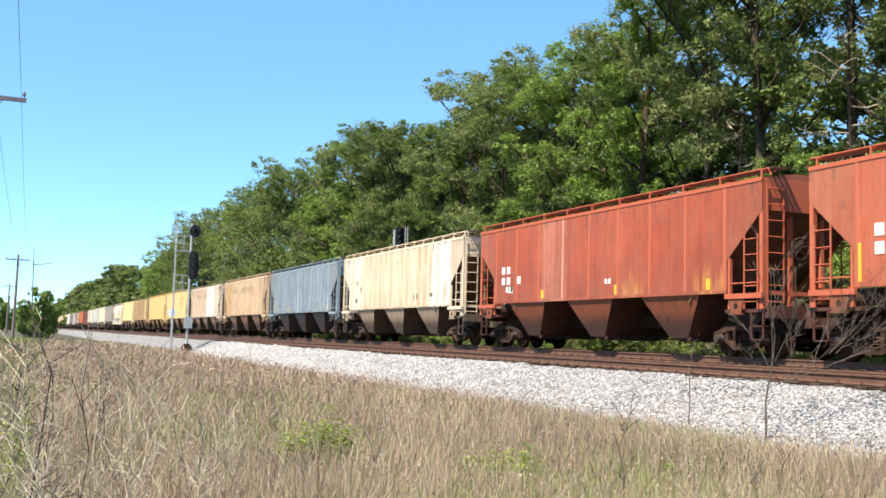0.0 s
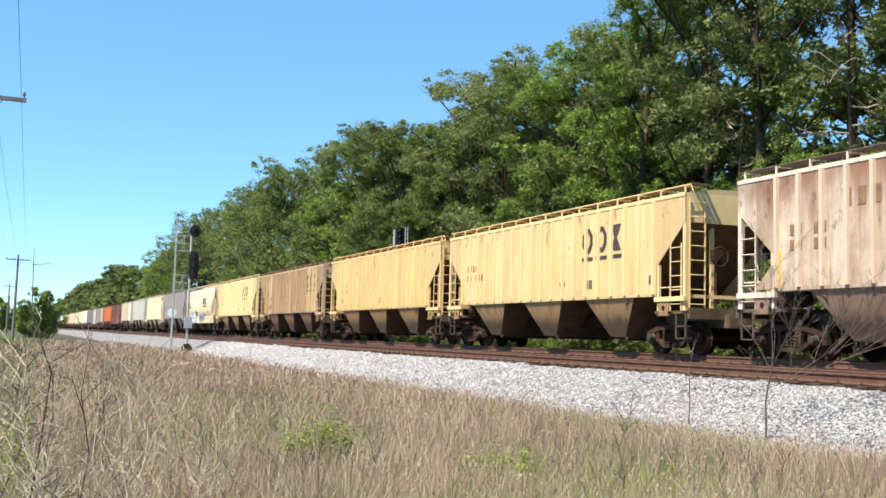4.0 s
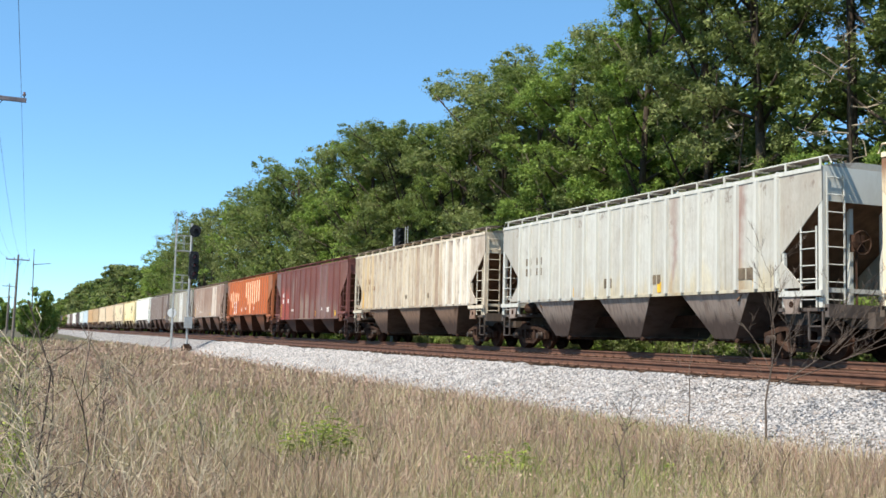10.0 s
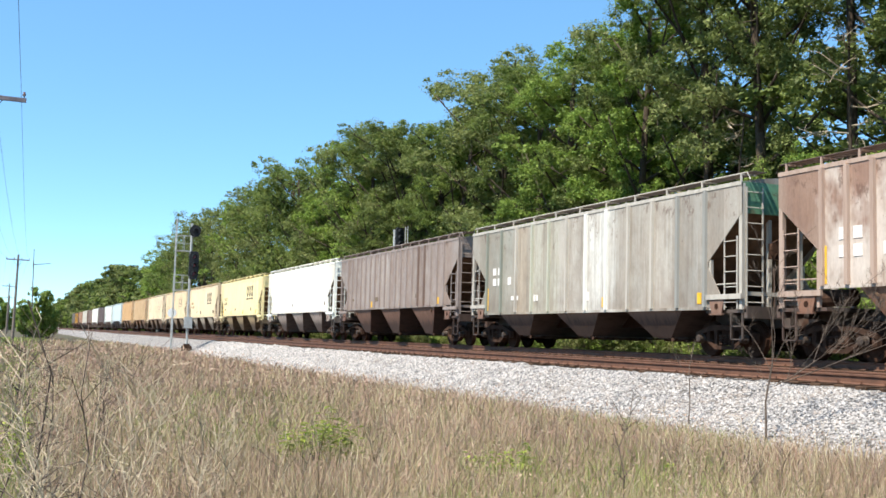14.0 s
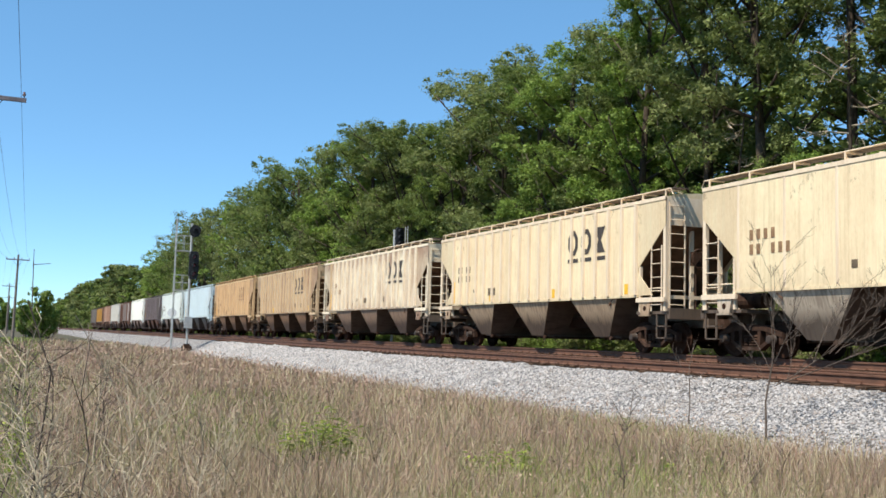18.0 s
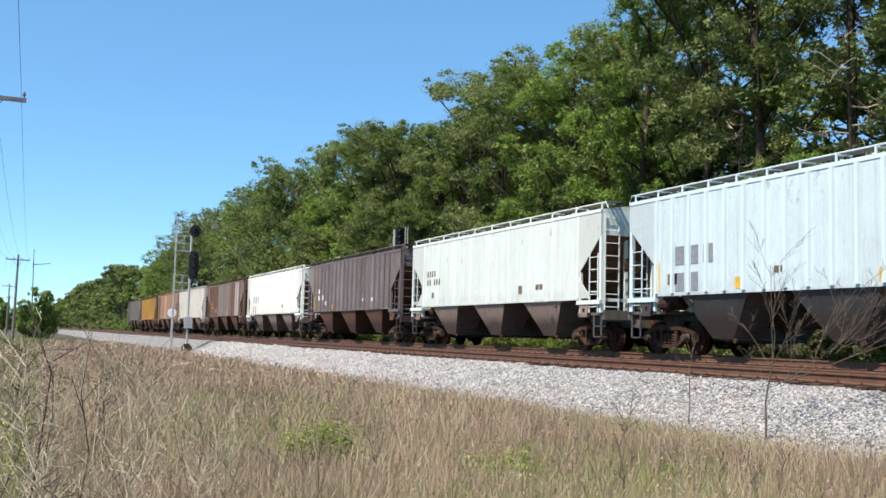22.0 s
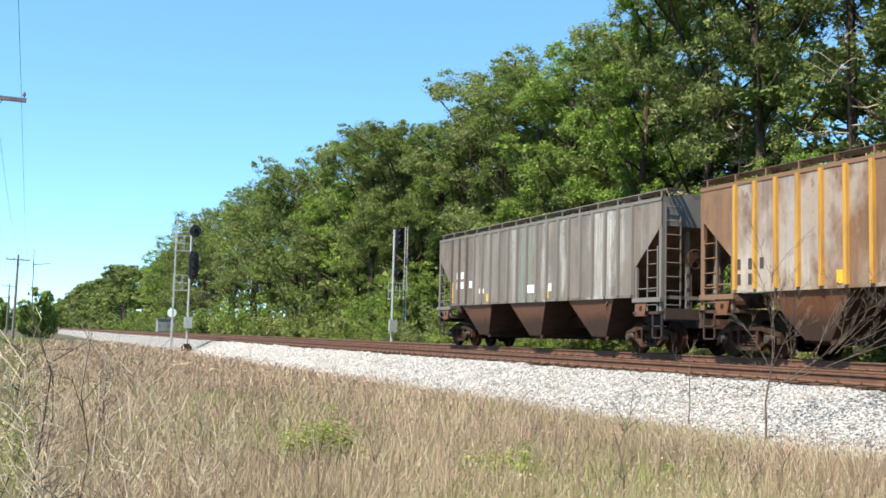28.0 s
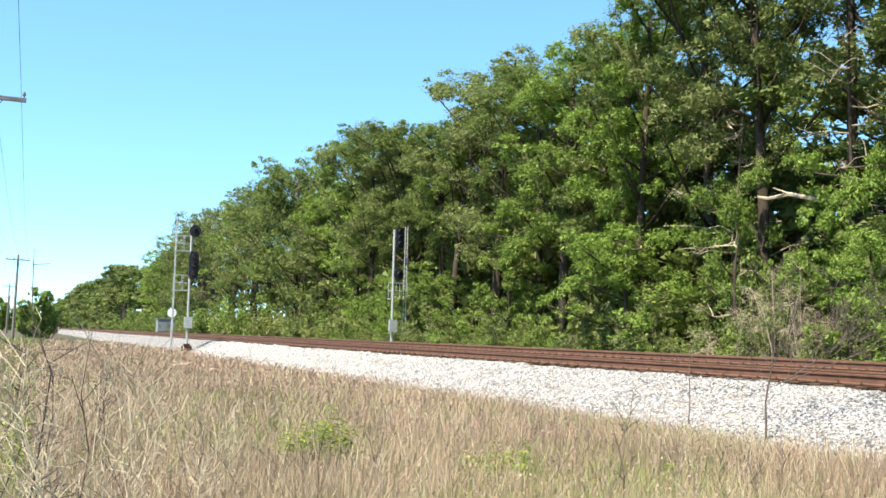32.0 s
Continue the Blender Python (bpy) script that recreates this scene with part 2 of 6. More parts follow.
M_BLACK = plain("black_signal_paint", rgb(24, 24, 26), 0.6, 0, 0.3, 5.0, 0.05)
M_LENS = plain("dull_red_lens", rgb(92, 18, 18), 0.25, 0, 0.1, 5.0, 0.0)
M_CABINET = plain("grey_cabinet_paint", rgb(128, 132, 130), 0.6, 0, 0.15, 3.0, 0.05)
M_WHITE = plain("white_disc_paint", rgb(236, 236, 232), 0.6, 0, 0.08, 3.0, 0.0)
M_POLE = plain("weathered_pole_wood", rgb(120, 110, 100), 0.9, 0, 0.3, 3.0, 0.5)
M_ARM = plain("grey_crossarm_wood", rgb(124, 116, 118), 0.9, 0, 0.3, 4.0, 0.3)
M_GLASS = plain("grey_porcelain", rgb(120, 90, 80), 0.3, 0, 0.1, 4.0, 0.0)
M_WIRE = plain("wire_metal", rgb(70, 74, 80), 0.6, 0.3, 0.1, 4.0, 0.0)
M_LEAF = [leaf("oak_leaf", rgb(72, 88, 40), rgb(136, 151, 71), 0.34, 0.6), leaf("bright_leaf", rgb(84, 110, 42), rgb(154, 174, 77), 0.38, 0.3),
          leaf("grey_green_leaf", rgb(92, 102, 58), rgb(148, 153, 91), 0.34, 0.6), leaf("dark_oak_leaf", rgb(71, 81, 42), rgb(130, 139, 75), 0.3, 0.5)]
M_SHRUB = [leaf("shrub_leaf", rgb(82, 105, 42), rgb(148, 167, 73), 0.34, 0.4), leaf("olive_shrub_leaf", rgb(90, 98, 50), rgb(148, 150, 84), 0.34, 0.4)]
M_DRY = blades("dry_grass", rgb(122, 102, 78), rgb(190, 170, 134), rgb(154, 132, 102), rgb(214, 200, 166), rgb(156, 150, 104), rgb(84, 70, 54))
M_SEED = blades("seed_heads", rgb(140, 111, 96), rgb(174, 146, 127), rgb(153, 126, 109), rgb(190, 166, 145))
M_GREEN = blades("green_grass", rgb(104, 120, 54), rgb(146, 156, 84), rgb(122, 134, 66), rgb(168, 170, 108), rgb(84, 106, 42))
M_WEED = leaf("weed_leaf", rgb(112, 128, 44), rgb(168, 176, 76), 0.35, 0.1)
M_FADED = plain("faded_black_lettering", rgb(64, 56, 50), 0.7, 0, 0.3, 6.0, 0.0)
M_STENCIL = plain("worn_stencil_ink", rgb(112, 98, 80), 0.8, 0, 0.3, 6.0, 0.0)
M_GHOST = plain("ghost_lettering", rgb(138, 108, 80), 0.8, 0, 0.3, 6.0, 0.0)
M_PALEMARK = plain("white_lettering", rgb(222, 214, 204), 0.7, 0, 0.15, 6.0, 0.0)
M_PATCH = plain("cream_patch_paint", rgb(228, 190, 152), 0.7, 0, 0.25, 3.0, 0.0)
M_YELLOW = plain("yellow_marker", rgb(220, 170, 40), 0.6, 0, 0.2, 6.0, 0.0)
M_SPRAYW = plain("white_spray_paint", rgb(225, 222, 222), 0.5, 0, 0.1, 6.0, 0.0)
M_SPRAYG = plain("grey_spray_paint", rgb(128, 128, 130), 0.5, 0, 0.2, 6.0, 0.0)
M_SPRAYB = plain("black_spray_paint", rgb(26, 24, 26), 0.5, 0, 0.1, 6.0, 0.0)


# ===== mesh writing =====
class Mesh:
    """Collects boxes, tubes and plates into one mesh."""
    def __init__(self):
        self.v, self.f = [], []

    def poly(self, pts):
        k = len(self.v)
        self.v += [tuple(p) for p in pts]
        self.f.append(tuple(range(k, k + len(pts))))

    def hexa(self, p):
        """Eight corners: four below, four above, each counter-clockwise."""
        k = len(self.v)
        self.v += [tuple(q) for q in p]
        for a in ((3, 2, 1, 0), (4, 5, 6, 7), (0, 1, 5, 4), (1, 2, 6, 5), (2, 3, 7, 6), (3, 0, 4, 7)):
            self.f.append(tuple(k + i for i in a))
        return self

    def box(self, x0, x1, y0, y1, z0, z1):
        return self.hexa([(x0, y0, z0), (x1, y0, z0), (x1, y1, z0), (x0, y1, z0), (x0, y0, z1), (x1, y0, z1), (x1, y1, z1), (x0, y1, z1)])

    def bev(self, x0, x1, y0, y1, z0, z1, b):
        """A box with its long edges along y cut back by b."""
        prof = [(x0 + b, z0), (x1 - b, z0), (x1, z0 + b), (x1, z1 - b), (x1 - b, z1), (x0 + b, z1), (x0, z1 - b), (x0, z0 + b)]
        return self.extrude([(x, z) for x, z in prof], y0, y1)

    def extrude(self, prof, y0, y1):
        """A profile in x, z drawn out along y."""
        k, n = len(self.v), len(prof)
        self.v += [(x, y0, z) for x, z in prof] + [(x, y1, z) for x, z in prof]
        self.f.append(tuple(k + i for i in range(n)))
        self.f.append(tuple(k + n + i for i in reversed(range(n))))
        for i in range(n):
            j = (i + 1) % n
            self.f.append((k + j, k + i, k + n + i, k + n + j))
        return self

    def slab(self, prof, x0, x1):
        """A profile in y, z drawn out along x."""
        k, n = len(self.v), len(prof)
        self.v += [(x0, y, z) for y, z in prof] + [(x1, y, z) for y, z in prof]
        self.f.append(tuple(k + i for i in reversed(range(n))))
        self.f.append(tuple(k + n + i for i in range(n)))
        for i in range(n):
            j = (i + 1) % n
            self.f.append((k + i, k + j, k + n + j, k + n + i))
        return self

    def tube(self, pts, r, n=6, r1=None):
        """A round bar through points, tapering from r to r1."""
        pts = [Vector(p) for p in pts]
        r1 = r if r1 is None else r1
        k, m = len(self.v), len(pts)
        for i, p in enumerate(pts):
            d = (pts[min(i + 1, m - 1)] - pts[max(i - 1, 0)]).normalized()
            u = d.orthogonal().normalized()
            w = d.cross(u)
            rr = r + (r1 - r) * i / (m - 1)
            for j in range(n):
                a = 2 * math.pi * j / n
                self.v.append(tuple(p + u * (rr * math.cos(a)) + w * (rr * math.sin(a))))
        for i in range(m - 1):
            for j in range(n):
                a, b = k + i * n + j, k + i * n + (j + 1) % n
                self.f.append((a, b, b + n, a + n))
        self.f.append(tuple(k + j for j in reversed(range(n))))
        self.f.append(tuple(k + (m - 1) * n + j for j in range(n)))
        return self

    def lathe(self, prof, n=20, axis="x", at=(0, 0, 0)):
        """Rings of (offset along the axis, radius) turned about the axis."""
        k = len(self.v)
        for o, r in prof:
            for j in range(n):
                a = 2 * math.pi * j / n
                c, s = r * math.cos(a), r * math.sin(a)
                p = {"x": (o, c, s), "y": (c, o, s), "z": (c, s, o)}[axis]
                self.v.append((p[0] + at[0], p[1] + at[1], p[2] + at[2]))
        for i in range(len(prof) - 1):
            for j in range(n):
                a, b = k + i * n + j, k + i * n + (j + 1) % n
                self.f.append((a, b, b + n, a + n))
        self.f.append(tuple(k + j for j in reversed(range(n))))
        self.f.append(tuple(k + (len(prof) - 1) * n + j for j in range(n)))
        return self

    def data(self, name, mat, smooth=False):
        me = bpy.data.meshes.new(name)
        me.from_pydata(self.v, [], self.f)
        bm = bmesh.new()
        bm.from_mesh(me)
        bmesh.ops.recalc_face_normals(bm, faces=bm.faces)
        bm.to_mesh(me)
        bm.free()
        me.materials.append(mat)
        if smooth:
            me.shade_smooth()
        return me


def part(name, mesh, mat, parent, label="", smooth=False):
    """Links a Mesh (or ready mesh data) as one object under a thing or a part."""
    me = mesh.data(name, mat, smooth) if isinstance(mesh, Mesh) else mesh
    ob = new(name, me)
    ob.parent = parent
    if label:
        ob["label"] = label
    return ob


def thing(name, m, label, category, group="", kind=""):
    e = new(name)
    e.empty_display_size = 0.3
    e.matrix_basis = m
    return tagged(e, label, category, group, kind)


def quads(name, pts, mat, per=4):
    """Mesh from an array of (n, per, 3) corners, fast."""
    pts = np.asarray(pts, dtype=np.float32)
    n = len(pts)
    me = bpy.data.meshes.new(name)
    me.vertices.add(n * per)
    me.vertices.foreach_set("co", pts.reshape(-1))
    me.loops.add(n * per)
    me.loops.foreach_set("vertex_index", np.arange(n * per, dtype=np.int32))
    me.polygons.add(n)
    me.polygons.foreach_set("loop_start", np.arange(0, n * per, per, dtype=np.int32))
    me.polygons.foreach_set("loop_total", np.full(n, per, dtype=np.int32))
    me.update(calc_edges=True)
    me.materials.append(mat)
    return me


# ===== ground, ballast and tracks =====
def ground_z(x, y):
    z = 0.0
    if x > 20.0:
        z = 0.55 * min(1.0, (x - 20.0) / 2.0)
    if x < 10.5 and abs(y) < 200:
        z += 0.07 * noise.noise((x * 0.25, y * 0.25, 3.1)) + 0.03 * noise.noise((x * 0.9, y * 0.9, 7.7))
    return z


def build_ground():
    xs = [-2400, -700, -200, -80, -40, -20] + [-12 + 0.8 * i for i in range(29)] + [11.5, 14, 18, 21, 22, 23, 24.5, 27, 30, 36, 45, 70, 150, 500, 2400]
    ys = [-2400, -700, -200, -60, -20, -8] + [0.8 * i for i in range(80)] + [66, 70, 76, 84, 95, 110, 130, 160, 200, 280, 400, 600, 900, 1400, 2400]
    vs = [(x, y, ground_z(x, y)) for y in ys for x in xs]
    n = len(xs)
    fs = [(j * n + i, j * n + i + 1, (j + 1) * n + i + 1, (j + 1) * n + i) for j in range(len(ys) - 1) for i in range(n - 1)]
    me = bpy.data.meshes.new("ground")
    me.from_pydata(vs, [], fs)
    me.materials.append(M_SOIL)
    me.shade_smooth()
    tagged(new("ground", me), "dry sandy field with patchy grass beside the railway", "ground", kind="structure")


def strip(name, prof, mat, rough, step=0.4):
    """A bank along the line: a profile in x, z swept over y, uneven near the camera."""
    ys = [-80, -30, -10] + [step * i for i in range(int(70 / step))] + [72, 76, 82, 90, 100, 120, 150, 200, 300, 500, 800, 1500]
    vs = []
    for y in ys:
        for i, (x, z) in enumerate(prof):
            k = rough if 0 < i < len(prof) - 1 else rough * 0.3
            vs.append((x + k * 2.0 * noise.noise((x * 0.7, y * 0.45, 1.0)), y, z + k * noise.noise((x * 1.7, y * 1.3, 5.0))))
    n = len(prof)
    fs = [(j * n + i, j * n + i + 1, (j + 1) * n + i + 1, (j + 1) * n + i) for j in range(len(ys) - 1) for i in range(n - 1)]
    me = bpy.data.meshes.new(name)
    me.from_pydata(vs, [], fs)
    me.materials.append(mat)
    return me


BED_B, BED_A = TOP_B - 0.20, TOP_A - 0.20
CREST = 12.68
SLOPE = [(TOE - 0.5, -0.06)] + [(TOE + (CREST - TOE) * i / 8, 0.02 + (BED_B - 0.02) * i / 8) for i in range(9)]


def build_ballast():
    ob = tagged(new("ballast", strip("ballast", SLOPE + [(CREST + 0.2, BED_B - 0.06)], M_BALLAST, 0.05)), "bank of crushed white limestone ballast below the rails", "ballast", kind="structure")
    bed = [(CREST - 0.04, BED_B), (CREST + 0.3, BED_B), (TRACK_B, BED_B), (15.3, BED_B), (16.3, BED_A), (TRACK_A, BED_A), (20.0, BED_A), (21.8, 0.5), (22.6, 0.4)]
    tagged(new("track_bed", strip("track_bed", bed, M_STAINED, 0.012, 1.0)), "rust-stained gravel between and around the rails", "track bed", kind="structure")
    # loose stones lying on the slope
    rng = np.random.default_rng(5)
    n = 48000
    y = 6.0 + 62.0 * rng.random(n) ** 1.5
    u = rng.random(n) * 0.99 - 0.03
    x = TOE + (CREST - TOE) * u
    z = 0.02 + (BED_B - 0.02) * u
    r = (0.012 + 0.018 * rng.random(n) ** 2) * (1 + y / 60)
    for i in range(0, n):
        z[i] += 0.05 * noise.noise((x[i] * 1.7, y[i] * 1.3, 5.0)) + r[i] * 0.2
    c = np.stack([x, y, z], 1)
    # a squashed, turned tetra-block of six corners per stone
    base = np.array([(1, 0, 0), (0, 1, 0), (-1, 0, 0), (0, -1, 0), (0, 0, 1.0), (0, 0, -0.7)])
    jig = 1 + 0.7 * (rng.random((n, 6, 1)) - 0.5)
    a = rng.random(n) * 6.28
    ca, sa = np.cos(a)[:, None], np.sin(a)[:, None]
    p = base[None] * jig * r[:, None, None] * (0.7 + 0.6 * rng.random((n, 1, 3)))
    px, py = p[:, :, 0] * ca - p[:, :, 1] * sa, p[:, :, 0] * sa + p[:, :, 1] * ca
    p = np.stack([px, py, p[:, :, 2]], 2) + c[:, None]
    tri = np.array([(0, 1, 4), (1, 2, 4), (2, 3, 4), (3, 0, 4)])
    me = bpy.data.meshes.new("ballast_stones")
    me.vertices.add(n * 6)
    me.vertices.foreach_set("co", p.astype(np.float32).reshape(-1))
    idx = (np.arange(n)[:, None, None] * 6 + tri[None]).reshape(-1).astype(np.int32)
    me.loops.add(len(idx))
    me.loops.foreach_set("vertex_index", idx)
    me.polygons.add(n * 4)
    me.polygons.foreach_set("loop_start", np.arange(0, n * 12, 3, dtype=np.int32))
    me.polygons.foreach_set("loop_total", np.full(n * 4, 3, dtype=np.int32))
    me.update(calc_edges=True)
    me.materials.append(M_PEBBLE)
    tagged(new("ballast_stones", me), "loose crushed white limestone stones on the bank", "stones", kind="stuff")


RAIL = [(-0.07, 0.0), (0.07, 0.0), (0.07, 0.012), (0.012, 0.03), (0.010, 0.125), (0.036, 0.138), (0.037, 0.165), (0.030, 0.174),
        (-0.030, 0.174), (-0.037, 0.165), (-0.036, 0.138), (-0.010, 0.125), (-0.012, 0.03), (-0.07, 0.012)]


def build_track(cx, top, label, each):
    t = thing("railway_track", pose(cx, 0, top - 0.174), label, "railway track", "railway tracks", "structure")
    for s in (-1, 1):
        m = Mesh()
        for a, b in ((-80, 0), (0, 60), (60, 1500)):
            m.extrude([(x + s * 0.755, z) for x, z in RAIL], a, b)
        part("rail", m, M_RAIL, t, "rusty steel rail")
    rnd = random.Random(int(cx * 10))
    one = Mesh().bev(-1.3, 1.3, -0.115, 0.115, -0.16, 0.004, 0.012).data("tie", M_TIE)
    joined = Mesh()
    for i in range(290):
        y = 5 + 0.52 * i + rnd.uniform(-0.03, 0.03)
        if each and i < 220:
            o = part("tie", one, M_TIE, t)
            o.matrix_basis = pose(rnd.uniform(-0.05, 0.05), y, rnd.uniform(-0.006, 0.0), 0, 0, rnd.uniform(-1.2, 1.2))
        else:
            joined.box(-1.3, 1.3, y - 0.115, y + 0.115, -0.16, 0.002)
    tagged(part("ties", joined, M_TIE, t), kind="stuff")
    plates = Mesh()
    for i in range(150):
        y = 5 + 0.52 * i
        for s in (-1, 1):
            plates.box(s * 0.755 - 0.16, s * 0.755 + 0.16, y - 0.09, y + 0.09, 0.003, 0.018)
            for dx in (-0.085, 0.085):
                plates.box(s * 0.755 + dx - 0.012, s * 0.755 + dx + 0.012, y - 0.05, y - 0.03, 0.018, 0.05)
    tagged(part("tie_plates", plates, M_RAIL, t), kind="stuff")


build_ground()
build_ballast()
build_track(TRACK_B, TOP_B, "rusty empty railway track on wooden ties", True)
build_track(TRACK_A, TOP_A, "railway track carrying the freight train", False)


# ===== signals, cabinet, poles =====
def signal_mast(m, heads, label, ladder_side, height, platform, tall_k=1.0, slim=1.0, off=0.2):
    """A colour-light mast with hooded heads, a caged ladder and a base."""
    t = thing("railway_signal", m, label, "railway signal", "signals beside the line")
    part("base", Mesh().box(-0.3, 0.3, -0.3, 0.3, -0.35, 0.18).box(-0.2, 0.2, -0.2, 0.2, 0.18, 0.3), M_STEEL, t, "dark cast base")
    part("mast", Mesh().tube([(0, 0, 0.28), (0, 0, height)], 0.08, 10), M_MAST, t)
    part("relay_box", Mesh().bev(-0.26, 0.26, -0.3, -0.1, 1.35, 2.1, 0.03), M_MAST, t, "grey junction box on the mast")
    for z, tall, lamp in heads:
        h = Mesh()
        if tall:
            prof = [(-0.27, -0.72), (0.27, -0.72), (0.36, -0.5), (0.36, 0.5), (0.27, 0.72), (-0.27, 0.72), (-0.36, 0.5), (-0.36, -0.5)]
        else:
            prof = [(0.42 * math.cos(a), 0.42 * math.sin(a)) for a in [i * math.pi / 6 for i in range(12)]]
        h.extrude([(x * slim + off, zz * (tall_k if tall else 1.0) + z) for x, zz in prof], -0.5, -0.34)
        head = part("signal_head", h, M_BLACK, t)
        zz = (-0.44 * tall_k, 0, 0.44 * tall_k) if tall else (0.0,)
        for k in zz:
            hood = Mesh()
            pts = [(off + 0.15 * math.cos(a), 0.15 * math.sin(a) + z + k) for a in [math.pi * i / 10 - 0.3 for i in range(13)]]
            for (xa, za), (xb, zb) in zip(pts[:-1], pts[1:]):
                hood.hexa([(xa, -0.85, za), (xb, -0.85, zb), (xb, -0.5, zb), (xa, -0.5, za), (xa * 1.0, -0.85, za + 0.02), (xb, -0.85, zb + 0.02), (xb, -0.5, zb + 0.02), (xa, -0.5, za + 0.02)])
            part("hood", hood, M_BLACK, head)
            part("lens", Mesh().lathe([(-0.52, 0.12), (-0.50, 0.13)], 14, "y", (off, 0, z + k)), M_LENS if lamp else M_BLACK, head, "unlit lens")
        part("bracket", Mesh().box(-0.02, off, -0.36, 0.0, z - 0.06, z + 0.06), M_STEEL, t)
    s = ladder_side
    lad = Mesh()
    for y in (0.15, 0.6):
        lad.tube([(s * 0.95, y, 0.1), (s * 0.95, y, height + 0.3)], 0.03, 5)
    ladder = part("ladder", lad, M_MAST, t)
    z = 0.4
    rung = Mesh().tube([(s * 0.95, 0.15, 0), (s * 0.95, 0.6, 0)], 0.014, 4).data("rung", M_MAST)
    while z < height + 0.2:
        part("rung", rung, M_MAST, ladder).location = (0, 0, z)
        z += 0.3
    for z in platform:
        p = Mesh()
        x0, x1 = sorted((s * 1.0, -s * 0.1))
        p.box(x0, x1, -0.05, 0.7, z, z + 0.05)
        pl = part("platform", p, M_MAST, t)
        r = Mesh()
        for x in (x0 + 0.03, (x0 + x1) / 2, x1 - 0.03):
            for y in (0.0, 0.65):
                r.tube([(x, y, z), (x, y, z + 1.05)], 0.02, 4)
        for zz in (0.55, 1.05):
            r.tube([(x0, 0, z + zz), (x1, 0, z + zz)], 0.018, 4)
            r.tube([(x0, 0.65, z + zz), (x1, 0.65, z + zz)], 0.018, 4)
            r.tube([(x0, 0, z + zz), (x0, 0.65, z + zz)], 0.018, 4)
        part("railing", r, M_MAST, pl)
    return t


signal_mast(pose(10.7, 70.2, 0.4), [(7.85, False, False), (5.55, True, True)], "tall black two-headed railway signal on a grey mast with ladder", -1, 8.4, (3.85, 6.5), 1.3, 0.88, 0.16)
signal_mast(pose(21.9, 61.0, 0.5), [(7.25, True, False), (4.95, False, False)], "black two-headed railway signal on a pale mast before the trees", 1, 7.8, (3.4,), 0.9, 0.75, 0.2)


def cabinet(m):
    t = thing("relay_house", m, "grey metal railway relay house beyond the tracks", "cabinet")
    t.scale = (1.9, 1.9, 1.35)
    part("body", Mesh().bev(-0.75, 0.75, -0.6, 0.6, 0.25, 1.75, 0.02), M_CABINET, t)
    part("roof", Mesh().box(-0.82, 0.82, -0.68, 0.68, 1.75, 1.83), M_CABINET, t)
    part("plinth", Mesh().box(-0.7, 0.7, -0.55, 0.55, -0.7, 0.25), M_STEEL, t, "concrete plinth")
    for x in (-0.36, 0.36):
        d = part("door", Mesh().box(x - 0.33, x + 0.33, -0.63, -0.604, 0.35, 1.65), M_CABINET, t)
        part("handle", Mesh().box(x - 0.26, x - 0.22, -0.66, -0.632, 0.9, 1.1), M_STEEL, d)


cabinet(pose(21.9, 165.0, 0.9))
disc = thing("marker_disc", pose(9.75, 71.0, 0.4), "round white marker disc on a thin post", "sign")
part("post", Mesh().tube([(0, 0, -0.7), (0, 0, 2.4)], 0.03, 6), M_MAST, disc)
part("disc", Mesh().lathe([(-0.015, 0.3), (0.015, 0.3)], 20, "y", (0, -0.05, 2.35)), M_WHITE, disc)


def utility_pole(m, h, arms, label, lean=0.0):
    t = thing("utility_pole", m, label, "utility pole", "poles along the road")
    part("pole", Mesh().tube([(0, 0, -0.3), (0, 0, h * 0.5), (0, 0, h)], 0.17, 10, 0.10), M_POLE, t)
    for z, w in arms:
        a = part("crossarm", Mesh().box(-w / 2, w / 2, -0.2, -0.09, z - 0.06, z + 0.06), M_ARM, t)
        for i in range(4):
            x = -w / 2 + 0.07 + (w - 0.14) * i / 3
            part("insulator", Mesh().lathe([(0.06, 0.02), (0.13, 0.02), (0.14, 0.05), (0.19, 0.05), (0.2, 0.035), (0.25, 0.03)], 8, "z", (x, -0.145, z)), M_GLASS, a)
        for s in (-1, 1):
            part("brace", Mesh().tube([(s * 0.55, -0.11, z - 0.05), (0, -0.1, z - 0.75)], 0.015, 4), M_STEEL, t)
    return t


POLES = [(-1.33, 33.0, 8.9), (-0.1, 122.0, 9.4), (-1.3, 205.0, 9.4), (-1.6, 290.0, 9.4)]
for x, y, h in POLES:
    utility_pole(pose(x, y, 0, 0, 0.6, 0), h, [(h - 0.55, 2.4)], "grey weathered wooden utility pole with one crossarm")
wires = thing("overhead_wires", pose(0, 0, 0), "thin overhead wires slung between utility poles", "wires")
for k in range(4):
    off = -1.13 + 2.26 * k / 3
    pts_all = [(-1.9, -40.0, 8.9)] + POLES
    for (xa, ya, ha), (xb, yb, hb) in zip(pts_all[:-1], pts_all[1:]):
        pts = []
        for i in range(13):
            u = i / 12
            pts.append((xa + off + (xb - xa) * u, ya - 0.145 + (yb - ya) * u, ha - 0.3 + (hb - ha) * u - 1.1 * 4 * u * (1 - u)))
        part("wire", Mesh().tube(pts, 0.007, 4), M_WIRE, wires)


# ===== the freight train =====
EAVE, SILL = 4.40, 1.66
SHARED = {}


def shared(key, make, mat, smooth=False):
    """One mesh for all alike pieces; the paint is set on each object."""
    if key not in SHARED:
        SHARED[key] = make().data(key[-1] if isinstance(key, tuple) else key, mat, smooth)
    return SHARED[key]


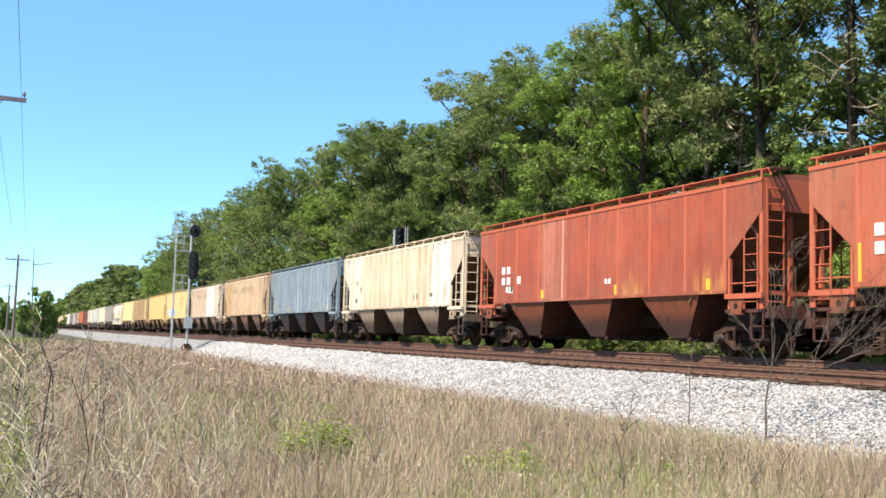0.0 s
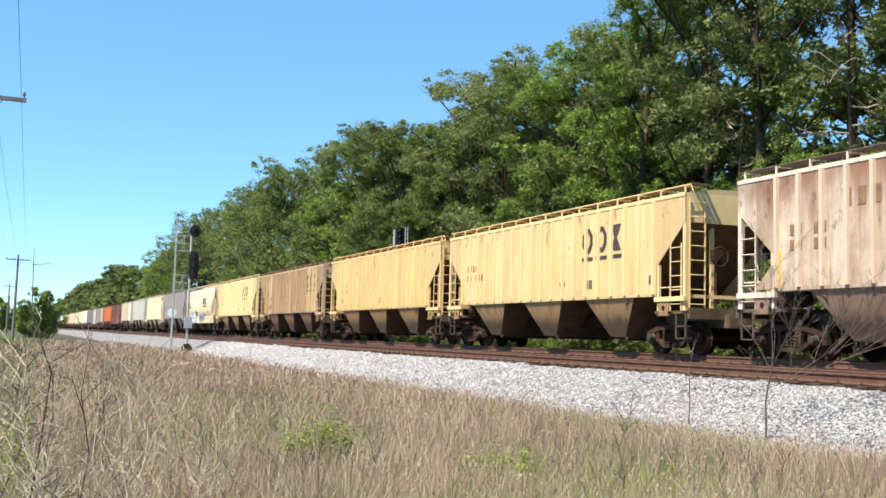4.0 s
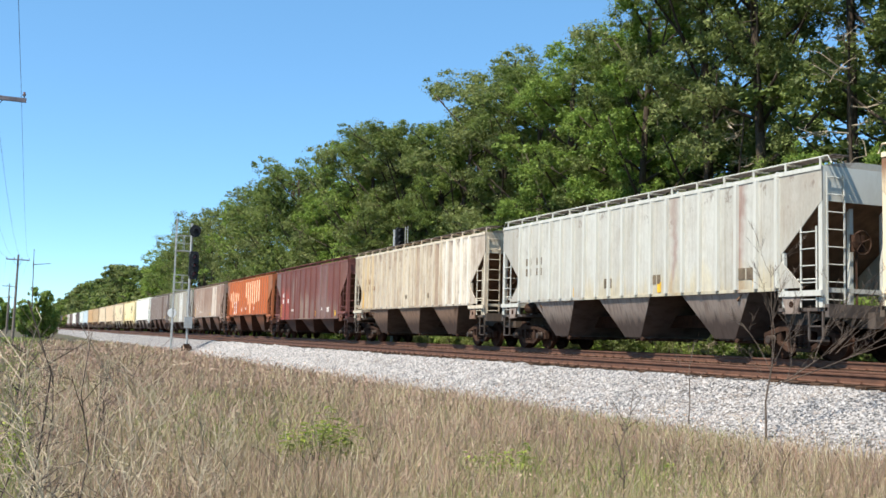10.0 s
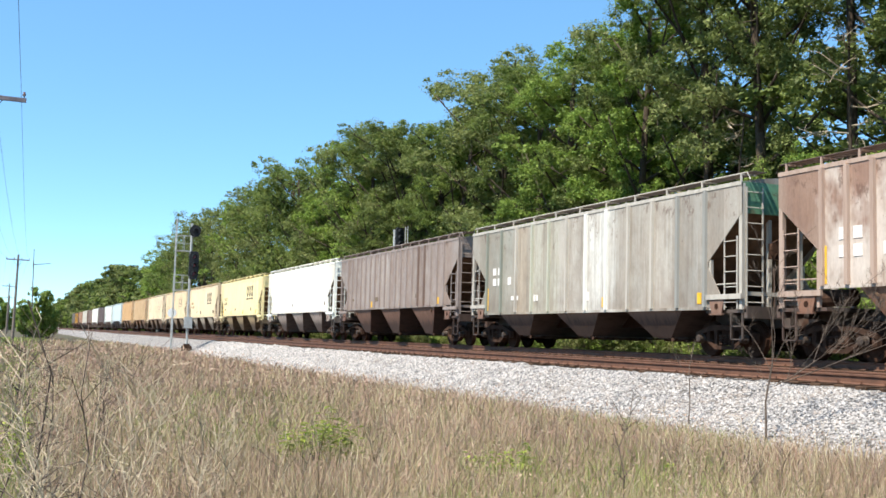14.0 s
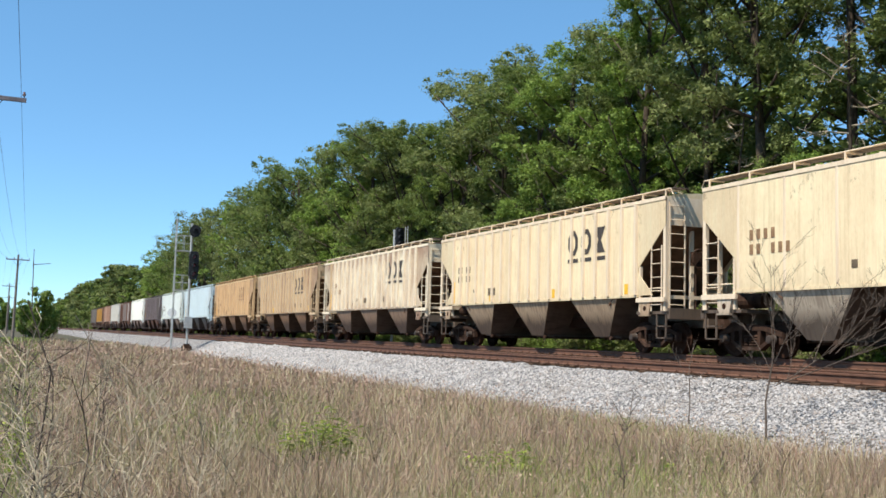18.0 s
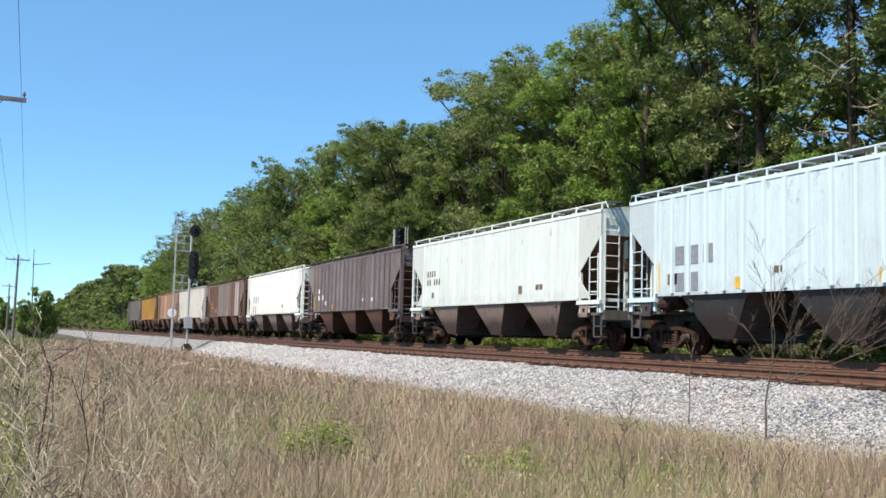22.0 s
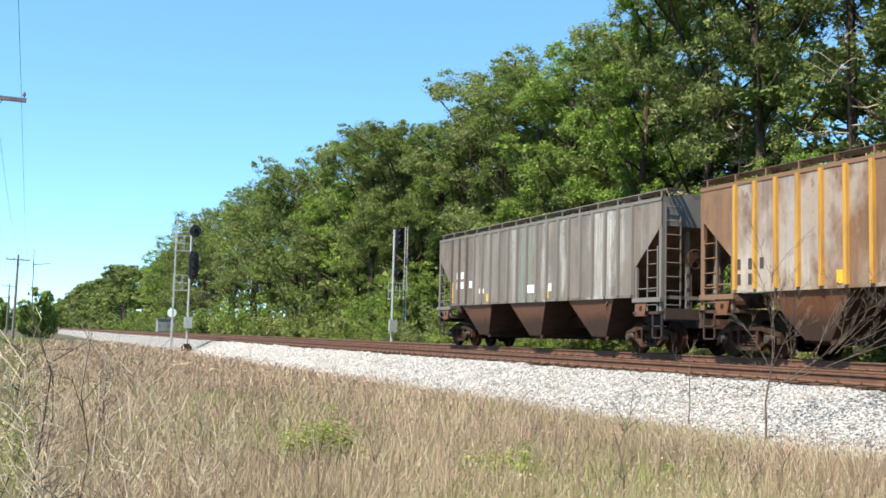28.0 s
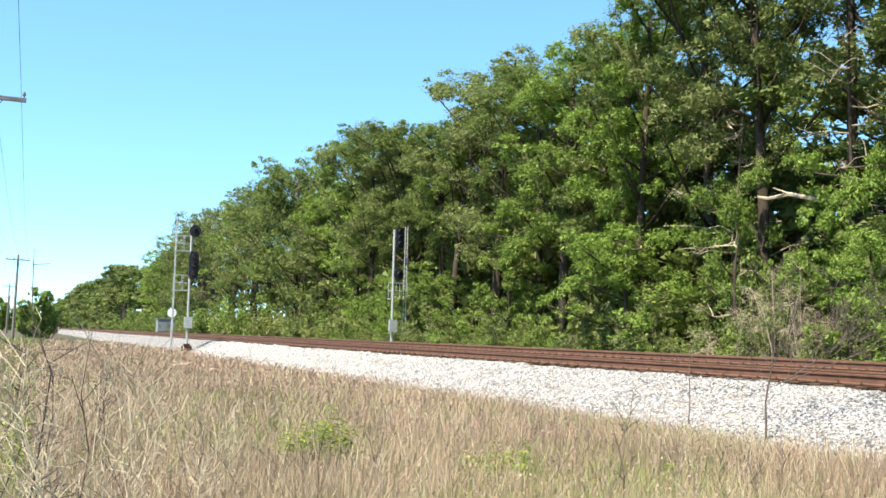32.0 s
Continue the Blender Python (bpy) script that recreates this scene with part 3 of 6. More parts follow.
def piece(name, key, make, mat, parent, label="", smooth=False, at=None):
    ob = part(name, shared(key, make, mat, smooth), mat, parent, label)
    ob.material_slots[0].link = "OBJECT"
    ob.material_slots[0].material = mat
    if at is not None:
        ob.matrix_basis = at
    return ob


def side_outline(sill, gusset):
    """The side sheet's outline in y, z: full length along the eave, cut back above the end platforms."""
    h, e = HALF, EAVE
    d0, d1, run = e - 0.78, e - 1.95, 1.35
    low = d1 - 0.14
    foot = run - 0.73 * gusset
    return [(-h, e), (-h, d0), (-h + run, d1), (-h + run, low), (-h + foot, sill), (h - foot, sill), (h - run, low), (h - run, d1), (h, d0), (h, e)]


HW = 1.56                         # half the width over the side sheets


def side_sheet(sill, s, gusset):
    return Mesh().slab(side_outline(sill, gusset), *sorted((s * HW, s * (HW - 0.03))))


def end_sheet():
    """Upper end wall of the body, its outer face near y = 0."""
    return Mesh().box(-HW + 0.035, HW - 0.035, -0.06, -0.02, EAVE - 0.78, EAVE + 0.02)


def slope_sheet():
    """Sloping end floor running down and inwards from the end wall."""
    top, ya, yb, x = EAVE - 0.78, -0.062, -3.0, HW - 0.035
    return Mesh().hexa([(-x, ya, top), (x, ya, top), (x, yb, 1.4), (-x, yb, 1.4), (-x, ya, top + 0.06), (x, ya, top + 0.06), (x, yb, 1.46), (-x, yb, 1.46)])


def roof_arch():
    half, h = HW, HALF
    m = Mesh()
    roof = [(-half + 0.035, EAVE - 0.02), (-half + 0.035, EAVE + 0.02), (-1.0, EAVE + 0.12), (-0.45, EAVE + 0.18), (0.45, EAVE + 0.18),
            (1.0, EAVE + 0.12), (half - 0.035, EAVE + 0.02), (half - 0.035, EAVE - 0.02)]
    m.extrude(roof, -h + 0.03, h - 0.03)
    return m


def round_tub():
    """The bulging shell of a cylindrical-sided wagon."""
    prof = [(-1.05, 1.5), (-1.36, 1.66), (-1.5, 1.9), (-1.57, 2.3), (-1.6, 2.95), (-1.57, 3.65), (-1.44, 4.1), (-1.2, 4.36), (-0.6, 4.54), (0.6, 4.54), (1.2, 4.36), (1.44, 4.1), (1.57, 3.65), (1.6, 2.95), (1.57, 2.3), (1.5, 1.9), (1.36, 1.66), (1.05, 1.5)]
    m = Mesh()
    h = HALF
    n = len(prof)
    rings = [(-h, 3.35), (-h + 0.55, 2.85), (-h + 1.5, 1.7), (-h + 2.1, 1.5), (h - 2.1, 1.5), (h - 1.5, 1.7), (h - 0.55, 2.85), (h, 3.35)]
    k = len(m.v)
    for y, low in rings:
        for x, z in prof:
            m.v.append((x, y, max(z, low) if z < low else z))
    for i in range(len(rings) - 1):
        for j in range(n):
            a, b = k + i * n + j, k + i * n + (j + 1) % n
            m.f.append((a, b, b + n, a + n))
    m.f.append(tuple(k + j for j in range(n)))
    m.f.append(tuple(k + (len(rings) - 1) * n + j for j in range(n)))
    return m


def sill_beam():
    """Side sill carried on across an end bay to the corner post."""
    return Mesh().box(-0.07, 0.0, -0.74, 0.66, SILL - 0.2, SILL - 0.07)


def jack_plate():
    """Flanged plate under the body's bolster."""
    m = Mesh().slab([(-0.3, SILL - 0.2), (-0.2, SILL - 0.56), (0.2, SILL - 0.56), (0.3, SILL - 0.2)], -0.05, 0.0)
    return m.box(-0.08, 0.0, -0.26, 0.26, SILL - 0.6, SILL - 0.56)


def hopper_bay(drop=SILL):
    """One discharge bay: a tapered pyramid with a lip."""
    m = Mesh()
    t, b, w, d = 1.42, 0.42, 1.545, 1.18
    zb = 0.46
    m.hexa([(-d, -b, zb), (d, -b, zb), (d, b, zb), (-d, b, zb), (-w, -t, drop + 0.02), (w, -t, drop + 0.02), (w, t, drop + 0.02), (-w, t, drop + 0.02)])
    m.box(-1.0, 1.0, -b - 0.07, b + 0.07, zb - 0.04, zb + 0.02)
    return m


def side_plate(drop, s):
    """Sloping outer sheet of a bay, a little proud of it."""
    t, b, w, d, zb = 1.42, 0.42, 1.545, 1.18, 0.46
    k = s * 0.008
    return Mesh().hexa([(s * d, -b, zb), (s * d + k, -b, zb), (s * d + k, b, zb), (s * d, b, zb), (s * w, -t, drop), (s * w + k, -t, drop), (s * w + k, t, drop), (s * w, t, drop)])


def outlet():
    m = Mesh().box(-0.8, 0.8, -0.5, 0.5, 0.36, 0.45)
    for y in (-0.45, 0.45):
        m.tube([(-1.15, y, 0.42), (1.15, y, 0.42)], 0.025, 6)
    m.lathe([(-1.18, 0.07), (-1.12, 0.07)], 8, "x", (0, -0.45, 0.42))
    return m


def rib(sill, deep=0.075, wide=0.05):
    m = Mesh()
    m.hexa([(-deep, -wide, sill + 0.02), (0, -wide - 0.02, sill + 0.02), (0, wide + 0.02, sill + 0.02), (-deep, wide, sill + 0.02),
            (-deep, -wide, EAVE - 0.05), (0, -wide - 0.02, EAVE - 0.05), (0, wide + 0.02, EAVE - 0.05), (-deep, wide, EAVE - 0.05)])
    return m


def ladder(z0, z1, w, rungs):
    """In its own plane y, z; stiles and rungs."""
    m = Mesh()
    for y in (-w / 2, w / 2):
        m.box(-0.012, 0.012, y - 0.02, y + 0.02, z0, z1)
    for i in range(rungs):
        z = z0 + 0.18 + (z1 - z0 - 0.3) * i / (rungs - 1)
        m.tube([(-0.02, -w / 2, z), (-0.02, w / 2, z)], 0.014, 5)
    return m


def side_frame():
    """Cast truck side with its spring window and pedestal ends."""
    m = Mesh()
    # arms and columns round the openings
    m.slab([(-1.2, 0.52), (-0.5, 0.68), (0.5, 0.68), (1.2, 0.52), (1.2, 0.62), (0.55, 0.82), (-0.55, 0.82), (-1.2, 0.62)], -0.09, 0.09)
    m.slab([(-0.75, 0.40), (-0.38, 0.18), (0.38, 0.18), (0.75, 0.40), (0.62, 0.42), (0.34, 0.28), (-0.34, 0.28), (-0.62, 0.42)], -0.09, 0.09)
    for s in (-1, 1):
        m.slab([(s * 0.75, 0.38), (s * 0.62, 0.40), (s * 0.60, 0.72), (s * 0.76, 0.68)], -0.07, 0.07)
        m.slab([(s * 0.30, 0.22), (s * 0.38, 0.22), (s * 0.42, 0.70), (s * 0.30, 0.72)], -0.08, 0.08)
        m.slab([(s * 1.08, 0.34), (s * 1.22, 0.36), (s * 1.22, 0.60), (s * 1.06, 0.58)], -0.07, 0.07)
    return m


def spring():
    prof = []
    for k in range(4):
        prof += [(0.285 + 0.07 * k, 0.055), (0.32 + 0.07 * k, 0.085)]
    return Mesh().lathe(prof + [(0.57, 0.055)], 8, "z")


def wheel():
    return Mesh().lathe([(-0.07, 0.16), (-0.068, 0.36), (-0.075, 0.38), (-0.075, 0.455), (0.03, 0.46), (0.055, 0.485), (0.07, 0.485), (0.07, 0.38), (0.045, 0.35), (0.03, 0.16)], 16, "x")


def truck(car, y):
    """Two wheelsets under a pair of side frames; a part of its wagon."""
    tr = piece("truck", "bolster", lambda: Mesh().box(-1.0, 1.0, -0.2, 0.2, 0.5, 0.78).box(-0.35, 0.35, -0.3, 0.3, 0.78, 0.95), M_UNDER, car, "four-wheel truck of dirty cast steel", at=pose(0, y, 0))
    for s in (-1, 1):
        piece("side_frame", "side_frame", side_frame, M_STEEL, tr, at=pose(s * 1.0, 0, 0))
        for d in (-0.19, 0.0, 0.19):
            piece("spring", "spring", spring, M_STEEL, tr, at=pose(s * 1.0, d, 0))
        for e in (-1, 1):
            piece("wheel", "wheel", wheel, M_WHEEL, tr, smooth=False, at=pose(s * 0.755, e * 0.89, 0.46, 0, 0, 0 if s < 0 else 180))
            piece("bearing_cap", "bearing_cap", lambda: Mesh().lathe([(-0.16, 0.07), (-0.15, 0.10), (-0.02, 0.115), (0.0, 0.13)], 12, "x"), M_CAP, tr, at=pose(s * 1.09, e * 0.89, 0.46, 0, 0, 0 if s < 0 else 180))
    for e in (-1, 1):
        piece("axle", "axle", lambda: Mesh().tube([(-1.05, 0, 0.46), (1.05, 0, 0.46)], 0.08, 8), M_UNDER, tr, at=pose(0, e * 0.89, 0))
        piece("brake_beam", "brake_beam", lambda: Mesh().box(-0.85, 0.85, -0.05, 0.05, 0.3, 0.42), M_UNDER, tr, at=pose(0, e * 0.38, 0))


def coupler():
    m = Mesh()
    m.box(-0.09, 0.09, -0.55, 0.2, 0.80, 0.98)
    m.hexa([(-0.2, 0.18, 0.74), (0.16, 0.18, 0.74), (0.2, 0.52, 0.74), (0.0, 0.6, 0.74), (-0.2, 0.18, 1.04), (0.16, 0.18, 1.04), (0.2, 0.52, 1.04), (0.0, 0.6, 1.04)])
    m.tube([(-0.45, -0.3, 0.9), (-0.45, 0.15, 0.75), (-0.4, 0.4, 0.35), (-0.3, 0.6, 0.3)], 0.03, 6)
    return m


def end_deck():
    """Platform over the truck: floor, end sill, striker and steps."""
    m = Mesh()
    m.box(-1.5, 1.5, -1.5, 0.1, 1.12, 1.2)
    m.box(-1.5, 1.5, 0.02, 0.14, 0.98, 1.28)
    m.box(-0.35, 0.35, -2.6, 0.35, 0.76, 1.12)
    for s in (-1, 1):
        for z in (0.45, 0.78):
            m.box(*sorted((s * 1.5, s * 1.32)), -0.52, -0.04, z - 0.015, z + 0.015)
        for y in (-0.5, -0.06):
            m.box(*sorted((s * 1.5, s * 1.46)), y - 0.02, y + 0.02, 0.44, 1.12)
    return m


def end_frame():
    """Corner posts, diagonal braces and cross ties at a wagon's end (its outer face at y = 0)."""
    m = Mesh()
    for s in (-1, 1):
        m.box(*sorted((s * 1.55, s * 1.44)), -0.12, 0.0, 1.2, EAVE - 0.02)
        m.box(*sorted((s * 1.55, s * 1.47)), -1.32, -1.24, 1.2, EAVE - 1.9)
        m.box(*sorted((s * 0.55, s * 0.45)), -0.3, -0.2, 1.2, EAVE - 0.8)
        m.tube([(s * 1.5, -0.06, 1.85), (s * 1.5, -1.28, 1.85)], 0.02, 5)
    m.box(-1.5, 1.5, -0.1, -0.02, 1.55, 1.65)
    return m


def walkway(side):
    """Roof running board on brackets along one eave."""
    m = Mesh()
    x = side * 1.15
    for d in (-0.16, 0.0, 0.16):
        m.box(x + d - 0.06, x + d + 0.06, -HALF - 0.2, HALF + 0.2, EAVE + 0.245, EAVE + 0.27)
    return m


def bracket(side):
    """Angle bracket from the eave up and in under the running board."""
    x0, x1, x2 = side * 1.47, side * 1.43, side * 0.98
    return Mesh().extrude([(x0, EAVE - 0.02), (x0, EAVE + 0.24), (x2, EAVE + 0.24), (x2, EAVE + 0.20), (x1, EAVE + 0.20), (x1, EAVE - 0.02)], -0.02, 0.02)


def board_rail(side):
    """Thin outer bar along the running board, bent down at its ends."""
    x, e = side * 1.45, HALF + 0.2
    return Mesh().tube([(x, -e, EAVE + 0.05), (x, -e + 0.12, EAVE + 0.24), (x, e - 0.12, EAVE + 0.24), (x, e, EAVE + 0.05)], 0.018, 6)


def hatch():
    m = Mesh().bev(-0.3, 0.3, -1.35, 1.35, EAVE + 0.18, EAVE + 0.33, 0.05)
    for y in (-1.0, 0, 1.0):
        m.box(-0.36, 0.36, y - 0.03, y + 0.03, EAVE + 0.30, EAVE + 0.36)
    return m


def brake_gear():
    turn = [k * math.pi / 7 for k in range(15)]
    m = Mesh().tube([(0.5 + 0.27 * math.cos(a), 0.12, 2.7 + 0.27 * math.sin(a)) for a in turn], 0.022, 5)
    for a in turn[:14:3]:
        m.tube([(0.5, 0.1, 2.7), (0.5 + 0.27 * math.cos(a), 0.12, 2.7 + 0.27 * math.sin(a))], 0.014, 4)
    m.tube([(0.5, -0.05, 2.7), (0.5, -0.05, 1.2)], 0.03, 5)
    m.box(0.35, 0.65, -0.1, 0.05, 2.5, 2.9)
    return m


def air_tank():
    m = Mesh().lathe([(-0.55, 0.1), (-0.5, 0.2), (0.5, 0.2), (0.55, 0.1)], 12, "y", (-0.7, 0, 1.45))
    m.tube([(-0.7, 0.5, 1.3), (-0.2, 1.3, 0.95)], 0.025, 5)
    return m


def letters(name, rows, size, gap, left, top, x, mat, car, label):
    """Rows of plain upright bars on the camera side; x stands for one bar, a space leaves a gap."""
    w, h = size
    for r, row in enumerate(rows):
        for c, ch in enumerate(row):
            if ch != " ":
                y, z = left - c * (w + gap), top - r * (h * 1.45)
                part(name, Mesh().box(x - 0.006, x + 0.02, y - w, y, z - h, z), mat, car, label)


def logo(x, y, z, s, mat, car):
    """Two heavy rings and an hourglass, each underlined: plain shapes in place of a company mark."""
    def ring(yc, zc, a, b, t):
        m = Mesh()
        for k in range(8):
            p0, p1 = (k + 0.5) * math.pi / 4, (k + 1.5) * math.pi / 4
            o0, o1 = (yc + a * math.cos(p0), zc + b * math.sin(p0)), (yc + a * math.cos(p1), zc + b * math.sin(p1))
            i0, i1 = (yc + (a - t) * math.cos(p0), zc + (b - t) * math.sin(p0)), (yc + (a - t) * math.cos(p1), zc + (b - t) * math.sin(p1))
            m.poly([(x - 0.006, *o0), (x - 0.006, *o1), (x - 0.006, *i1), (x - 0.006, *i0)])
        return m
    zc = z - 0.43 * s
    for i in range(3):
        yc = y - (0.33 + 0.92 * i) * s
        if i < 2:
            part("logo_shape", ring(yc, zc, 0.37 * s, 0.48 * s, 0.19 * s), mat, car, "heavy dark ring of a company mark")
        else:
            m = Mesh()
            for sg in (-1, 1):
                m.poly([(x - 0.006, yc - 0.34 * s, zc + sg * 0.44 * s), (x - 0.006, yc + 0.34 * s, zc + sg * 0.44 * s), (x - 0.006, yc + 0.08 * s, zc), (x - 0.006, yc - 0.08 * s, zc)])
            part("logo_shape", m, mat, car, "heavy dark hourglass of a company mark")
        part("underline", Mesh().box(x - 0.006, x + 0.02, yc - 0.36 * s, yc + 0.36 * s, z - 1.13 * s, z - 1.0 * s), mat, car)


def tag_blob(rnd, y, z, w, h, x, grow):
    """Rounded sprayed letter shapes, side by side."""
    m = Mesh()
    n = 5
    for i in range(n):
        cy, cz = y - (i + 0.5) * w / n, z + rnd.uniform(-0.08, 0.1)
        ry, rz = w / n * 0.62 + grow, h * 0.5 * rnd.uniform(0.8, 1.1) + grow
        pts = [(x, cy + ry * math.cos(a) * (1 + 0.18 * math.sin(3 * a + i)), cz + rz * math.sin(a) * (1 + 0.15 * math.cos(2 * a + i))) for a in [k * math.pi / 9 for k in range(18)]]
        m.poly(pts)
    return m


P = {}


COATED = ("grimy", "chute", "worn", "rib")


def colour(key, *args, **kw):
    if key not in P:
        P[key] = (coat if key.startswith(COATED) else paint)(key + "_paint", *args, **kw)
    return P[key]


BROWN, GREY, RUST, SOOT = rgb(128, 92, 62), rgb(150, 142, 132), rgb(124, 66, 40), rgb(78, 68, 60)
# body colour, streak colour, streak amount and more for every wagon, from the train's middle to its tail;
# kind: ribbed, smooth, deep (side sheets reach lower), round (cylindrical shell)
TRAIN = [
    ("smooth", "rust-red", rgb(180, 84, 46), (rgb(186, 112, 80), 0.35), {}, "white"),
    ("smooth", "rust-red", rgb(176, 78, 41), (rgb(136, 62, 40), 0.4), {}, "white"),
    ("ribbed", "cream", rgb(226, 204, 172), (rgb(190, 158, 122), 0.45), {}, "ghost"),
    ("ribbed", "blue-grey", rgb(140, 152, 158), (rgb(100, 106, 108), 0.45), {}, "plain"),
    ("ribbed", "tan", rgb(210, 180, 144), (BROWN, 0.45), {}, "words"),
    ("ribbed", "stained white", rgb(224, 206, 180), (rgb(150, 106, 78), 0.55), {"top": 0.5}, "words"),
    ("ribbed", "yellow", rgb(228, 196, 136), (rgb(208, 166, 104), 0.3), {}, "logo"),
    ("ribbed", "dull yellow", rgb(228, 190, 124), (rgb(190, 148, 92), 0.35), {}, "ghost"),
    ("ribbed", "brown-stained cream", rgb(198, 166, 124), (rgb(122, 90, 64), 0.6), {"patch": 0.25}, "logo"),
    ("ribbed", "yellow-cream", rgb(236, 208, 150), (rgb(216, 176, 112), 0.28), {}, "logo"),
    ("round", "cream", rgb(244, 220, 176), (rgb(212, 184, 140), 0.2), {}, "spray"),
    ("ribbed", "grey", rgb(162, 152, 142), (rgb(122, 110, 100), 0.35), {}, "marks"),
    ("ribbed", "rust-streaked cream", rgb(240, 220, 184), (rgb(210, 176, 124), 0.3), {"top": 0.85}, "plain"),
    ("ribbed", "off-white", rgb(200, 197, 184), (rgb(164, 156, 138), 0.3), {}, "marks"),
    ("ribbed", "streaked beige", rgb(212, 198, 172), (rgb(140, 112, 88), 0.5), {}, "ghost"),
    ("deep", "maroon", rgb(118, 66, 56), (rgb(92, 58, 50), 0.35), {}, "white"),
    ("ribbed", "orange", rgb(172, 98, 52), (rgb(132, 74, 46), 0.5), {}, "patches"),
    ("ribbed", "brown-grey", rgb(170, 146, 128), (rgb(122, 92, 76), 0.5), {"patch": 0.7, "patch_colour": rgb(206, 194, 180)}, "white"),
    ("deep", "pale grey", rgb(182, 174, 160), (rgb(124, 114, 100), 0.45), {}, "white"),
    ("ribbed", "brownish grey", rgb(138, 122, 112), (rgb(176, 168, 160), 0.4), {}, "plain"),
    ("ribbed", "white", rgb(242, 236, 222), (rgb(214, 200, 172), 0.22), {}, "plain"),
    ("smooth", "pale yellow", rgb(249, 226, 170), (rgb(238, 208, 146), 0.1), {"rust": 0.0}, "logo"),
    ("smooth", "cream", rgb(252, 240, 210), (rgb(230, 206, 160), 0.1), {"rust": 0.0}, "logo"),
    ("ribbed", "cream", rgb(248, 228, 188), (rgb(222, 196, 152), 0.15), {"rust": 0.0}, "logo"),
    ("ribbed", "stained cream", rgb(236, 218, 186), (rgb(170, 136, 106), 0.42), {"top": 0.4}, "logo"),
    ("ribbed", "stained tan", rgb(206, 178, 138), (rgb(142, 104, 74), 0.5), {}, "logo"),
    ("ribbed", "golden tan", rgb(212, 176, 128), (rgb(150, 108, 72), 0.48), {}, "logo"),
    ("ribbed", "pale blue", rgb(198, 210, 211), (rgb(182, 190, 189), 0.15), {"rust": 0.0}, "squares"),
    ("smooth", "pale grey-green", rgb(214, 218, 208), (rgb(194, 196, 184), 0.12), {"rust": 0.0}, "marks"),
    ("ribbed", "dark grey", rgb(98, 84, 82), (rgb(148, 140, 138), 0.45), {}, "white"),
    ("ribbed", "white", rgb(240, 236, 228), (rgb(206, 196, 178), 0.3), {"rust": 0.05}, "squares"),
    ("ribbed", "rusty brown", rgb(116, 82, 64), (rgb(140, 130, 122), 0.5), {"patch": 0.35, "patch_colour": rgb(150, 84, 46)}, "orange"),
    ("ribbed", "off-white", rgb(228, 214, 202), (rgb(170, 150, 134), 0.35), {}, "marks"),
    ("ribbed", "brown", rgb(170, 132, 106), (rgb(110, 80, 64), 0.45), {}, "plain"),
    ("ribbed", "orange-brown", rgb(120, 86, 58), (rgb(104, 80, 64), 0.5), {"patch": 0.5, "patch_colour": rgb(176, 166, 154)}, "white"),
    ("ribbed", "mottled grey", rgb(108, 100, 92), (rgb(138, 132, 124), 0.45), {}, "white"),
]


PLACARD = {4: (1.6, 1.95), 24: (2.4, 1.95), 26: (2.25, 1.9)}     # y and z of a diamond holder


